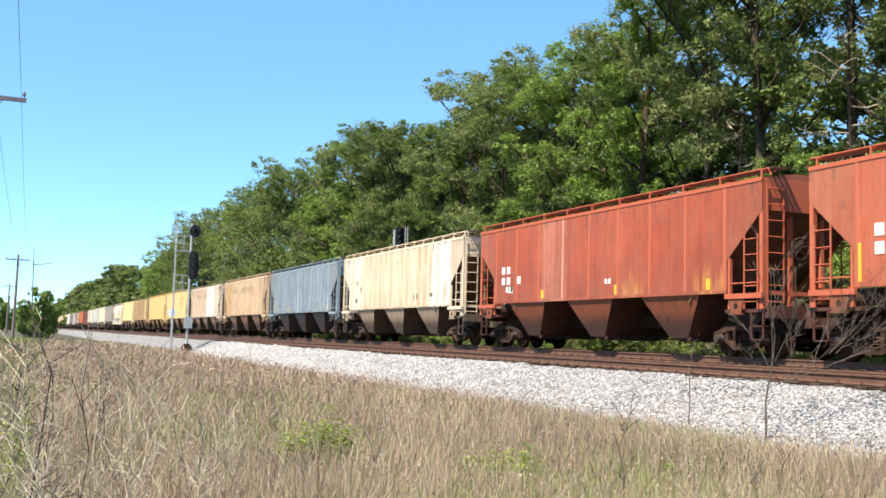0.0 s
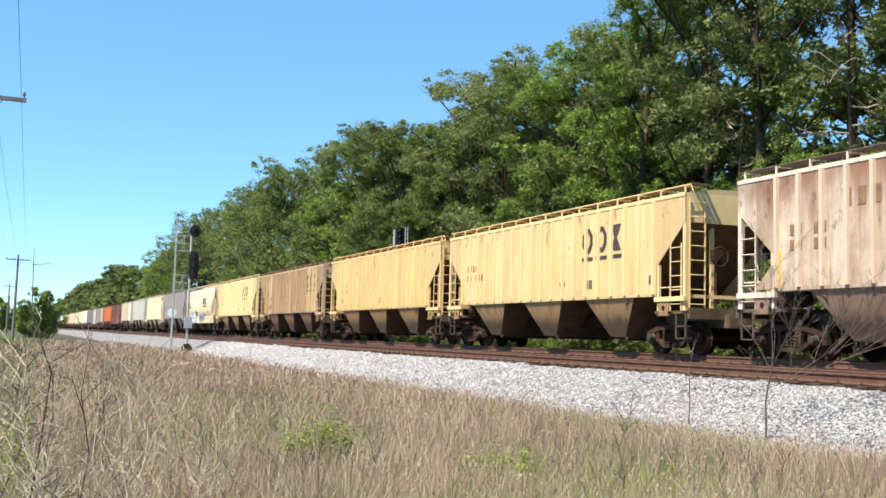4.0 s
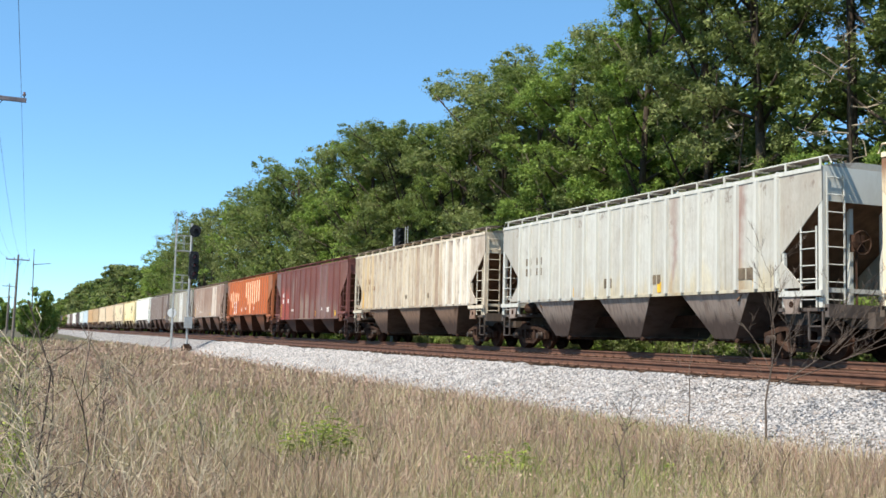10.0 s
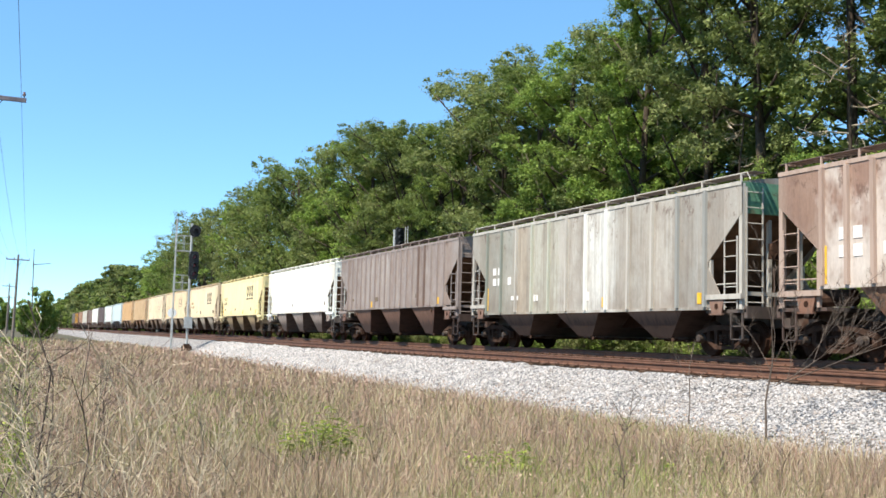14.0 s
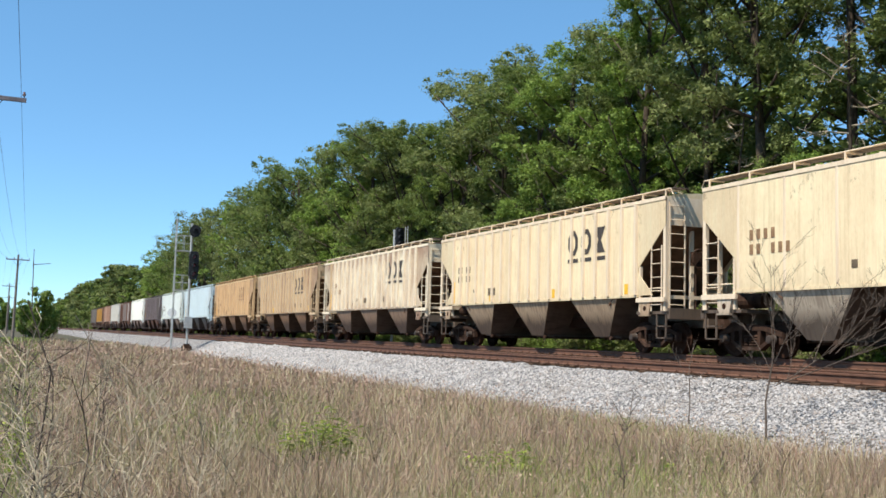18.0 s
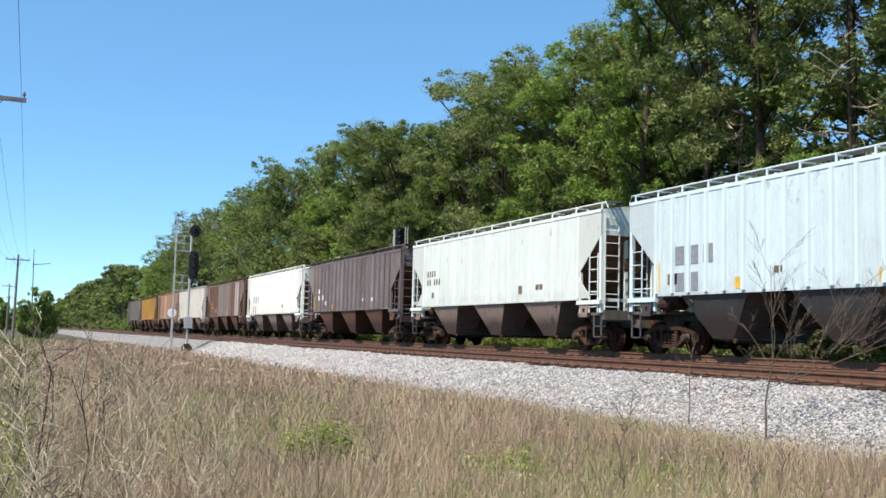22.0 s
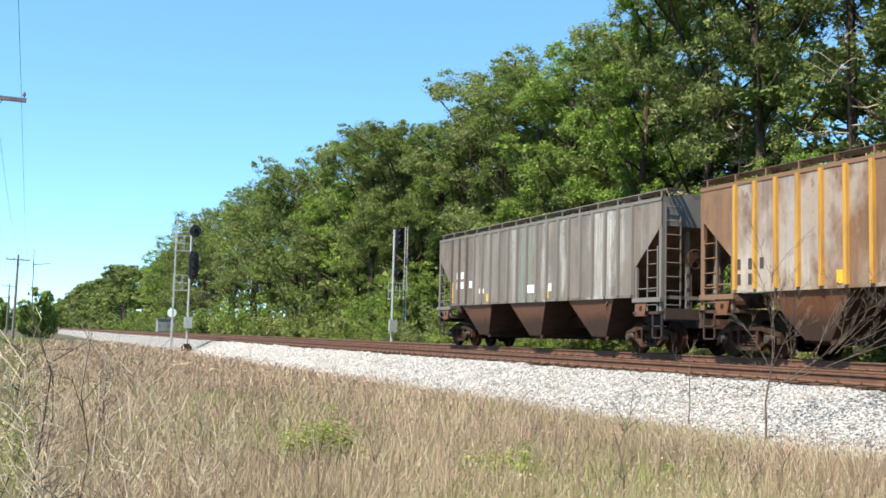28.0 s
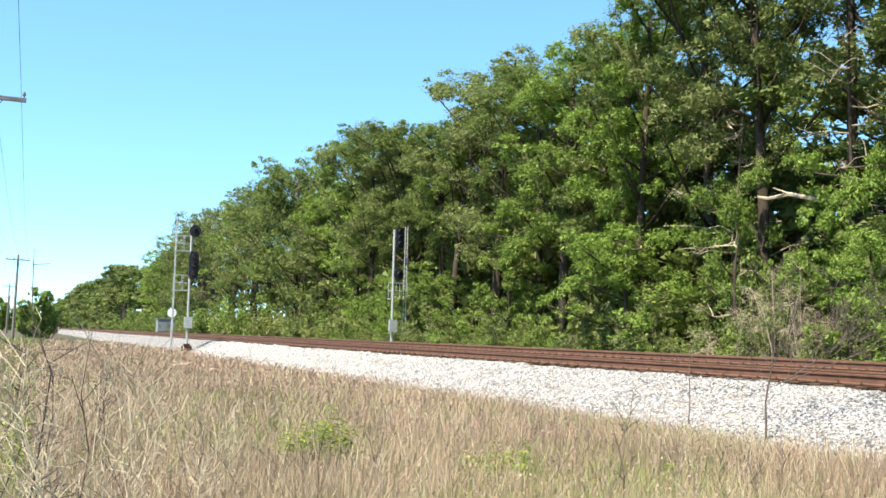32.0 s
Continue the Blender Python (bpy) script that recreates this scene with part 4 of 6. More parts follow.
def marks(car, i, kind, look_):
    """Lettering and stencils on the camera side, as plain blocks."""
    rnd = random.Random(900 + i)
    x = -1.567 if kind != "round" else -1.612
    h = HALF
    low = (SILL if kind != "deep" else 1.3) + 0.16
    ink = M_PALEMARK if look_ in ("white", "patches", "orange") else M_STENCIL
    if look_ == "logo":
        logo(x, -4.5 if i == 8 else -2.75, 3.92 if i == 8 else 3.85, 0.9, M_GHOST if i in (26,) else M_STENCIL if i == 8 else M_FADED, car)
    if look_ == "spray":
        logo(x, -2.2, 3.46, 0.74, M_FADED, car)
    if look_ == "words":
        letters("lettering", ["xxxxxx xxxxx xxxxxx"], (0.22, 0.4), 0.2, 4.6, 3.8, x, M_GHOST, car, "faded brown lettering")
    if look_ in ("logo", "spray", "ghost", "marks", "words"):
        letters("stencil_letter", ["xx xx", "xx xx"] if i % 2 else ["xxxx", "xx xxx"], (0.12, 0.25), 0.14, h - 1.9, 3.15, x, M_STENCIL if look_ in ("marks", "spray") or i in (21, 23) else M_GHOST, car, "small stencilled character")
    if look_ in ("white", "orange"):
        if i == 34:
            letters("stencil_letter", ["xxx", "xx x"], (0.13, 0.26), 0.3, h - 1.5, 2.45, x, M_FADED, car, "dark stencilled character")
        else:
            letters("stencil_letter", ["xx", "xx x"], (0.26, 0.27), 0.16, h - 1.95, 2.95, x, ink if look_ == "white" else M_YELLOW, car, "pale stencilled block")
    if look_ == "patches":
        for k, z0, z1 in ((1, 2.8, 3.45), (2, 2.25, 3.6), (3, 1.75, 3.45), (4, 1.75, 3.45), (5, 2.8, 3.4), (9, 3.0, 4.15), (10, 2.45, 4.15), (11, 1.75, 4.15), (12, 2.5, 4.17), (13, 2.45, 4.17), (14, 2.6, 4.2), (15, 2.62, 4.2)):
            yc, dz = 6.75 - 0.75 * (k - 0.5), 0.06 * math.sin(5.0 * k)
            part("paint_patch", Mesh().slab([(yc - 0.3, z0 + dz), (yc + 0.3, z0 - dz), (yc + 0.3, z1), (yc, z1 + 0.03), (yc - 0.3, z1)], x - 0.004, x + 0.02), M_PATCH, car, "cream panel of patched paint")
        for k in (3, 4):
            yc = 6.75 - 0.75 * (k - 0.5)
            part("paint_patch", Mesh().box(x - 0.007, x + 0.02, yc - 0.27, yc + 0.27, 1.75, 2.75), M_PALEMARK, car, "white stencil panel")
            letters("stencil_letter", ["xx", "xx"], (0.14, 0.26), 0.1, yc + 0.2, 2.62, x - 0.004, M_FADED, car, "dark stencilled character")
    if look_ == "squares":
        letters("stencil_square", ["xxx", "xx"], (0.4, 0.5), 0.22, 5.9, 2.95, x, M_SPRAYG, car, "grey stencilled square")
    if look_ == "spray":
        rnd2 = random.Random(4)
        part("graffiti", tag_blob(rnd2, 4.6, 1.62, 3.3, 1.1, x - 0.002, 0.07), M_SPRAYB, car, "black outlined graffiti")
        part("graffiti", tag_blob(random.Random(4), 4.6, 1.62, 3.3, 1.1, x - 0.006, 0.0), M_SPRAYW, car, "white bubble graffiti")
        for k in range(9):
            y, z = 4.4 - 0.36 * k, 1.62 + 0.25 * math.sin(2.3 * k)
            part("graffiti", Mesh().tube([(x - 0.008, y, z - 0.3), (x - 0.008, y - 0.12 * (k % 2), z), (x - 0.008, y + 0.08, z + 0.22)], 0.022, 4), M_SPRAYB, car, "black sprayed stroke")
        part("graffiti", tag_blob(random.Random(8), -0.6, 1.62, 3.0, 0.8, x - 0.002, 0.0), M_SPRAYG, car, "grey faded graffiti")
    if i in (4, 24, 26):
        y, z = PLACARD[i]
        part("placard", Mesh().hexa([(x - 0.012, y, z - 0.26), (x + 0.02, y, z - 0.26), (x + 0.02, y - 0.2, z), (x - 0.012, y - 0.2, z), (x - 0.012, y + 0.2, z), (x + 0.02, y + 0.2, z), (x + 0.02, y, z + 0.26), (x - 0.012, y, z + 0.26)]), M_INNER, car, "rusty diamond placard holder")
    # small stencils and yellow reflectors near the sill
    for k in range(3):
        y = rnd.uniform(-h + 1.7, h - 1.9)
        letters("stencil_letter", ["xx"[: rnd.randint(1, 2)]], (rnd.uniform(0.12, 0.3), rnd.uniform(0.12, 0.3)), 0.06, y, low + 0.4, x, ink, car, "")
    if kind != "round" and i % 3 != 1:
        for s in (-1, 1):
            y = s * (h - 1.52)
            part("reflector", Mesh().box(x - 0.004, x + 0.02, y - 0.05, y + 0.05, low - 0.1, low + 0.75), M_YELLOW, car, "yellow reflector strip")
    if i % 2 or look_ == "white":
        for k in range(3):
            y = -h + 2.0 + k * 4.6 + rnd.uniform(-0.3, 0.3)
            part("reflector", Mesh().box(x - 0.004, x + 0.02, y - 0.09, y + 0.09, low - 0.1, low + 0.2), M_YELLOW, car, "yellow reflector strip")


W, HI = rgb(234, 226, 212), 4.9
# stains, bare patches and repainted panels: from y, to y, from z, to z, colour, strength
ZONES = {
    1: [(8.2, -8.2, 0, 2.75, rgb(140, 62, 42), 0.55), (3.2, 1.5, 0, HI, rgb(196, 136, 112), 0.55), (1.2, -2.2, 2.6, HI, rgb(176, 82, 50), 0.5), (-5.6, -6.8, 1.6, 2.1, rgb(206, 140, 60), 0.8), (-2.0, -3.0, 1.6, 1.9, rgb(206, 150, 70), 0.7)],
    2: [(7.9, 4.6, 0, HI, rgb(232, 220, 196), 0.7), (4.4, -4.5, 0, 2.3, rgb(176, 138, 98), 0.5), (4.4, -4.5, 3.7, HI, rgb(188, 150, 108), 0.45), (-4.7, -7.1, 0, HI, W, 0.85), (-6.1, -6.7, 1.9, 2.25, rgb(196, 134, 62), 0.9)],
    3: [(8.2, 3.0, 3.2, HI, rgb(112, 118, 120), 0.6), (0.6, -0.1, 0, HI, rgb(170, 186, 190), 0.6), (-3.8, -8.2, 0, 2.5, rgb(168, 178, 180), 0.5)],
    4: [(8.2, 5.0, 0, HI, rgb(196, 158, 112), 0.5), (3.0, -2.0, 0, 2.4, rgb(168, 124, 84), 0.55), (-5.0, -8.2, 3.0, HI, rgb(156, 112, 78), 0.5)],
    5: [(7.5, -1.0, 3.5, HI, rgb(146, 104, 76), 0.75), (7.5, -1.0, 0, 3.3, rgb(206, 180, 150), 0.6), (-1.0, -5.1, 0, HI, W, 0.85), (-5.1, -6.4, 0, HI, rgb(210, 176, 132), 0.6)],
    8: [(8.1, 5.8, 0, HI, rgb(176, 138, 92), 0.6), (5.7, 4.8, 0, HI, W, 0.9), (4.7, -4.6, 0, HI, rgb(176, 142, 100), 0.5), (3.0, 1.5, 2.8, HI, rgb(112, 78, 52), 0.6), (-0.4, -2.2, 2.2, 3.8, rgb(120, 82, 54), 0.6), (-3.6, -4.6, 0, HI, rgb(120, 84, 56), 0.55), (-4.7, -6.8, 0, 3.9, rgb(208, 174, 122), 0.5)],
    9: [(6.3, 5.6, 0, HI, rgb(156, 104, 62), 0.65), (8.2, 6.4, 3.0, HI, rgb(206, 168, 108), 0.6), (2.0, -7.0, 0, 1.95, rgb(214, 176, 96), 0.4)],
    12: [(1.4, -6.1, 3.45, HI, rgb(140, 98, 60), 0.85), (-2.6, -4.4, 0, 2.3, rgb(222, 186, 92), 0.6), (3.0, 2.2, 0, 2.4, rgb(216, 180, 90), 0.6)],
    13: [(-2.5, -2.75, 0, HI, rgb(136, 84, 70), 0.8), (-5.2, -5.5, 0, HI, rgb(128, 76, 62), 0.8), (2.4, -6.8, 0, 1.9, rgb(206, 178, 92), 0.4), (-6.8, -8.2, 3.2, HI, rgb(170, 158, 138), 0.5)],
    14: [(8.2, 5.2, 0, HI, rgb(206, 184, 146), 0.6), (-0.6, -1.4, 0, HI, rgb(176, 148, 120), 0.6), (-3.1, -3.9, 0, HI, rgb(138, 104, 78), 0.8), (-4.0, -8.2, 0, HI, rgb(232, 222, 204), 0.7), (5.0, -3.0, 3.9, HI, rgb(170, 146, 122), 0.5)],
    15: [(8.2, 7.0, 0, HI, rgb(122, 116, 110), 0.75), (6.9, 4.2, 0, 2.95, rgb(178, 60, 42), 1.0), (3.9, 2.9, 2.2, 3.6, rgb(150, 136, 122), 0.6), (2.0, -0.4, 0, 2.5, rgb(160, 144, 126), 0.75), (-0.4, -8.2, 0, 2.2, rgb(136, 120, 108), 0.6), (-2.6, -4.4, 0, HI, rgb(128, 100, 92), 0.6)],
    16: [(8.2, 6.6, 0, HI, rgb(176, 98, 52), 0.5), (-6.8, -8.2, 0, HI, rgb(186, 112, 44), 0.8), (4.0, 1.0, 0, 2.4, rgb(140, 78, 48), 0.6), (-1.0, -4.0, 0, 2.3, rgb(150, 82, 48), 0.6)],
    17: [(8.0, -2.8, 3.2, HI, rgb(138, 98, 76), 0.7), (8.0, -2.8, 0, 2.3, rgb(216, 204, 188), 0.75), (-2.8, -4.6, 0, HI, rgb(218, 204, 186), 0.8), (-3.2, -4.2, 3.3, 4.3, rgb(128, 88, 66), 0.8), (-4.6, -8.4, 2.8, HI, rgb(146, 104, 80), 0.7), (2.6, 1.6, 0, HI, rgb(206, 190, 172), 0.6)],
    18: [(8.2, 4.3, 0, HI, rgb(126, 128, 114), 0.75), (4.2, 3.4, 0, HI, rgb(178, 156, 124), 0.6), (3.3, 1.1, 0, HI, rgb(176, 174, 154), 0.7), (-0.6, -2.4, 0, HI, rgb(218, 216, 206), 0.85), (-5.4, -8.2, 0, HI, rgb(142, 140, 132), 0.7)],
    19: [(8.2, 5.0, 2.6, HI, rgb(96, 80, 70), 0.6), (2.0, 0.4, 0, HI, rgb(168, 158, 148), 0.6), (-3.0, -5.2, 0, HI, rgb(112, 92, 80), 0.6)],
    24: [(8.2, 6.2, 0, HI, rgb(196, 170, 132), 0.5), (3.6, 2.9, 0, HI, rgb(158, 128, 98), 0.5), (-6.2, -8.2, 2.6, HI, rgb(172, 142, 110), 0.6), (-2.5, -3.2, 3.0, HI, rgb(118, 90, 66), 0.55), (4.0, -5.0, 0, 1.9, rgb(150, 112, 80), 0.6)],
    25: [(6.4, 3.0, 0, 2.6, rgb(176, 138, 96), 0.5), (0.6, -0.3, 0, HI, rgb(156, 116, 80), 0.6), (-4.6, -8.2, 3.3, HI, rgb(160, 120, 84), 0.6)],
    26: [(7.4, 2.6, 3.6, HI, rgb(168, 122, 76), 0.5), (2.0, -2.0, 0, 2.2, rgb(170, 124, 80), 0.5), (-5.0, -8.2, 2.4, HI, rgb(182, 138, 88), 0.5)],
    29: [(8.2, 5.8, 0, HI, rgb(120, 104, 94), 0.6), (2.0, 0.6, 0, HI, rgb(132, 124, 118), 0.5), (-1.5, -3.4, 2.6, HI, rgb(76, 64, 58), 0.6), (-5.6, -8.2, 0, HI, rgb(94, 84, 78), 0.6)],
    30: [(6.8, -6.8, 1.6, 2.15, rgb(206, 190, 158), 0.6), (5.2, 4.4, 0, HI, rgb(196, 186, 168), 0.6), (1.1, 0.4, 0, HI, rgb(206, 196, 178), 0.5)],
    31: [(8.2, 2.3, 0, HI, rgb(98, 66, 50), 0.85), (6.4, 3.8, 0, 2.9, rgb(168, 112, 52), 0.75), (5.6, 4.4, 2.0, 3.1, rgb(190, 136, 62), 0.6), (2.3, -3.0, 0, HI, rgb(128, 116, 108), 0.75), (1.7, 1.2, 0, HI, rgb(164, 156, 150), 0.6), (0.2, -0.7, 0, HI, rgb(92, 76, 66), 0.8), (-1.4, -1.9, 2.0, HI, rgb(158, 150, 142), 0.55),
         (-3.0, -4.8, 0, HI, rgb(104, 70, 54), 0.85), (-3.8, -4.6, 1.9, 2.9, rgb(158, 96, 50), 0.7), (-4.8, -6.4, 0, HI, rgb(176, 168, 160), 0.8), (-5.1, -5.5, 2.2, HI, rgb(104, 90, 80), 0.7), (-6.9, -8.2, 0, HI, rgb(92, 82, 76), 0.8)],
    33: [(8.2, 5.4, 0, HI, rgb(120, 84, 64), 0.6), (2.2, 0.4, 0, HI, rgb(190, 162, 138), 0.5), (-2.6, -5.0, 0, 2.8, rgb(126, 90, 70), 0.6)],
    34: [(7.1, 4.1, 0, 2.45, rgb(186, 178, 162), 0.85), (8.2, 7.0, 0, HI, rgb(132, 92, 52), 0.7), (7.0, 4.3, 2.5, HI, rgb(126, 110, 98), 0.7), (6.0, 5.5, 2.4, HI, rgb(176, 168, 162), 0.6), (4.2, 2.0, 2.6, HI, rgb(112, 82, 56), 0.7), (5.0, 4.5, 2.5, HI, rgb(150, 146, 150), 0.7), (1.0, -1.6, 0, HI, rgb(132, 122, 110), 0.6),
         (2.6, -8.2, 0, 2.4, rgb(168, 158, 140), 0.5), (-2.2, -4.0, 2.6, HI, rgb(98, 78, 64), 0.6)],
    35: [(8.3, 4.6, 0, HI, rgb(88, 77, 68), 0.9), (4.5, 4.2, 0, HI, rgb(150, 146, 138), 0.6), (3.4, 3.1, 2.2, HI, rgb(170, 168, 160), 0.6), (2.4, 1.9, 0, HI, rgb(72, 64, 58), 0.6), (1.2, 0.8, 0, HI, rgb(180, 180, 172), 0.6), (0.6, -0.6, 0, HI, rgb(132, 152, 138), 0.55), (-1.2, -1.5, 0, HI, rgb(200, 198, 190), 0.7), (-1.7, -2.3, 0, HI, rgb(84, 76, 68), 0.6),
         (-2.4, -2.7, 2.0, HI, rgb(190, 188, 180), 0.7), (-3.4, -4.2, 0, HI, rgb(84, 74, 66), 0.6), (-4.4, -5.6, 0, HI, rgb(204, 202, 194), 0.75), (-4.9, -5.1, 2.0, HI, rgb(110, 100, 90), 0.7), (-5.8, -6.2, 2.2, HI, rgb(190, 186, 178), 0.7), (-6.3, -8.2, 0, 2.6, rgb(104, 86, 70), 0.7)],
}
# grime at both ends, thrown up by the wheels
AGE = ((8.3, 6.75, 0, 5, rgb(112, 88, 66), 0.3), (-6.75, -8.3, 0, 5, rgb(112, 88, 66), 0.3))
# mid brown of slope sheets and placard holders, alike on every wagon
M_INNER = plain("brown_end_bay", rgb(112, 86, 66), 0.88, 0, 0.4, 3.0, 0.2)
M_GREENEND = paint("wagon_green_end", rgb(92, 138, 104), rgb(70, 100, 80), 0.4)


def rib_paint(i, y, worn):
    """Ribs take the colour of the stained area that they stand in."""
    if i == 16:
        return colour("rib_orange", rgb(206, 112, 60), rgb(150, 78, 44), 0.3)
    if i == 34:
        return colour("rib_yellow", rgb(182, 134, 52), rgb(120, 84, 52), 0.6)
    for ya, yb, za, zb, tone, much in ZONES.get(i, ()):
        if min(ya, yb) < y < max(ya, yb) and zb - za > 3 and abs(ya - yb) > 1.6:
            return colour("rib_%d_%d" % (i, int(ya * 10) + 100), tuple(min(0.8, 1.02 * c) for c in tone[:3]) + (1,), tuple(0.6 * c for c in tone[:3]) + (1,), 0.3)
    return worn


GUSSETS = (5, 11, 12, 13, 14, 18, 19, 23, 24, 28, 30, 32)      # wagons whose side sheets turn out again at the sill


def build_wagon(i):
    kind, word, base, (streak, amount), extra, look_ = TRAIN[i]
    zones = ZONES.get(i, ())
    extra = dict(extra, zones=tuple(zones) + AGE)
    name_ = "%s_%d" % (word, i) if zones else word
    dull = 0.97 if min(base[:3]) > 0.5 else 0.9
    base, streak = (tuple(dull * c for c in q[:3]) + (1,) for q in (base, streak))
    body = colour("wagon_%s" % name_.replace(" ", "_").replace("-", "_"), base, streak, amount, **extra)
    # dark brown that paints shade along with grime: bays, end decks, running boards
    grime_shade = colour("grimy_%s" % word.replace(" ", "_").replace("-", "_"), tuple(0.12 * c + 0.88 * d for c, d in zip(base[:3], rgb(62, 43, 33)[:3])) + (1,), rgb(40, 30, 24), 0.6)
    keep = {2: 0.5, 3: 0.45, 12: 0.62, 13: 0.45, 21: 0.45, 22: 0.5}.get(i, 0.25 if amount >= 0.42 or i > 27 else 0.36) if "blue" not in word else 0.05
    chute = colour("chute_%s_%d" % (word.replace(" ", "_").replace("-", "_"), i), tuple(keep * c + (1 - keep) * d for c, d in zip(base[:3], (rgb(46, 36, 32) if "blue" in word else rgb(118, 70, 38))[:3])) + (1,), rgb(78, 50, 33) if "blue" not in word else rgb(36, 29, 26), 0.62, foot=1.0)
    worn = colour("worn_%s" % word.replace(" ", "_").replace("-", "_"), tuple(min(0.85, 1.06 * c + 0.01) for c in base[:3]) + (1,), streak, 0.45 * amount)
    sill = 1.25 if kind == "deep" else SILL
    texts = {"ribbed": "with vertical side ribs", "smooth": "with plain welded sides", "deep": "with tall ribbed sides", "round": "with rounded sides and graffiti"}
    car = thing("hopper_wagon", pose(TRACK_A, 0, TOP_A), "weathered %s covered hopper wagon %s" % (word, texts[kind]), "freight wagon", "wagons of the freight train")
    if kind == "round":
        piece("body", ("round", "body"), round_tub, body, car, smooth=True)
        for s in (-1, 1):
            piece("side_sill", ("round", s, "side_sill"), lambda: Mesh().box(*sorted((s * 1.6, s * 1.45)), -HALF, HALF, 1.06, 1.74), body, car)
            for z in (3.7, 3.87, 4.05):
                piece("seam", ("round", s, z, "seam"), lambda: Mesh().tube([(s * (1.575 if z < 3.75 else 1.53 if z < 3.95 else 1.45), -HALF + 0.1, z), (s * (1.575 if z < 3.75 else 1.53 if z < 3.95 else 1.45), HALF - 0.1, z)], 0.025, 5), body, car)
    else:
        piece("roof", "roof", roof_arch, body, car)
        piece("floor", (kind == "deep", "floor"), lambda: Mesh().box(-1.5, 1.5, -5.4, 5.4, sill + 0.03, sill + 0.08), M_UNDER, car)
        for s in (-1, 1):
            piece("side_sheet", (kind == "deep", i in GUSSETS, s, "side_sheet"), lambda: side_sheet(sill, s, i in GUSSETS), body, car)
            piece("end_sheet", "end_sheet", end_sheet, M_GREENEND if i == 18 else worn, car, at=pose(0, s * HALF, 0, 0, 0, 0 if s > 0 else 180))
            piece("slope_sheet", "slope_sheet", slope_sheet, M_INNER, car, at=pose(0, s * HALF, 0, 0, 0, 0 if s > 0 else 180))
            piece("side_sill", (kind == "deep", s, "side_sill"), lambda: Mesh().box(*sorted((s * 1.58, s * 1.5)), -HALF + 1.35, HALF - 1.35, sill - 0.05, sill + 0.03), body, car)
            for e in (-1, 1):
                piece("sill_beam", "sill_beam", sill_beam, worn, car, at=pose(s * 1.56, e * (HALF - 0.7), 0, 0, 0, 0 if s < 0 else 180))
                plate = piece("jack_plate", "jack_plate", jack_plate, chute, car, at=pose(s * 1.55, e * (HALF - 0.95), 0, 0, 0, 0 if s < 0 else 180))
                # raised dark disc paints the shade of a hole; the plate is uncut
                piece("lifting_hole", "lifting_hole", lambda: Mesh().lathe([(-0.056, 0.075), (-0.045, 0.08)], 10, "x", (0, 0, SILL - 0.38)), M_UNDER, plate, "dark disc standing in for a shaded round hole")
            piece("top_rail", (s, "top_rail"), lambda: Mesh().box(*sorted((s * 1.578, s * 1.52)), -HALF, HALF, EAVE - 0.07, EAVE + 0.03), worn, car)
            n = {"smooth": 9, "deep": 12}.get(kind, 19)
            for k in range(n):
                y = -HALF + 1.45 + (2 * HALF - 2.9) * k / (n - 1)
                key = (kind == "deep", kind == "smooth", "rib")
                deep, wide = (0.075, 0.05) if kind != "smooth" else (0.012, 0.03)
                piece("rib" if kind != "smooth" else "seam", key, lambda: rib(sill, deep, wide), rib_paint(i, y, worn), car, at=pose(s * 1.56, y, 0, 0, 0, 0 if s < 0 else 180))
    for k in range(3):
        y = (k - 1) * 4.3
        # side plates painted lighter than the bay, as sunlit faces against shaded ends
        bay = piece("hopper", (kind == "deep", "hopper"), lambda: hopper_bay(sill), grime_shade, car, at=pose(0, y, 0))
        for s in (-1, 1):
            piece("side_plate", (kind == "deep", s, "side_plate"), lambda: side_plate(sill, s), chute, bay)
        piece("outlet_gate", "outlet_gate", outlet, M_STEEL, bay)
        piece("roof_hatch", "roof_hatch", hatch, worn, car, at=pose(0, y, 0))
    piece("centre_sill", "centre_sill", lambda: Mesh().box(-0.33, 0.33, -HALF + 0.8, HALF - 0.8, 0.76, 1.12), M_UNDER, car)
    for s in (-1, 1):
        piece("running_board", (s, "running_board"), lambda: walkway(s), grime_shade, car)
        piece("board_rail", (s, "board_rail"), lambda: board_rail(s), grime_shade if amount >= 0.5 else worn, car)
        nb = 11 if kind in ("deep", "smooth") else 15
        for k in range(nb):
            piece("bracket", (s, "bracket"), lambda: bracket(s), worn, car, at=pose(0, -HALF + 0.15 + (2 * HALF - 0.3) * k / (nb - 1), 0))
    for e in (-1, 1):
        turn = 0 if e > 0 else 180
        piece("end_deck", "end_deck", end_deck, grime_shade, car, at=pose(0, e * HALF, 0, 0, 0, turn))
        piece("end_frame", "end_frame", end_frame, worn, car, at=pose(0, e * HALF, 0, 0, 0, turn))
        piece("coupler", "coupler", coupler, M_STEEL, car, at=pose(0, e * (HALF + 0.33), 0, 0, 0, turn))
        truck(car, e * 6.9)
        for s in (-1, 1):
            piece("side_ladder", (s, "side_ladder"), lambda: ladder(1.2, EAVE - 1.35, 0.5, 5), worn, car, at=pose(s * 1.56, e * (HALF - 0.42), 0))
        piece("end_ladder", "end_ladder", lambda: ladder(1.2, EAVE - 0.12, 0.5, 8), worn, car, at=pose(-1.17, e * (HALF + 0.02), 0, 0, 0, 90))
    piece("hand_brake", "hand_brake", brake_gear, M_STEEL, car, at=pose(0, -HALF, 0, 0, 0, 180))
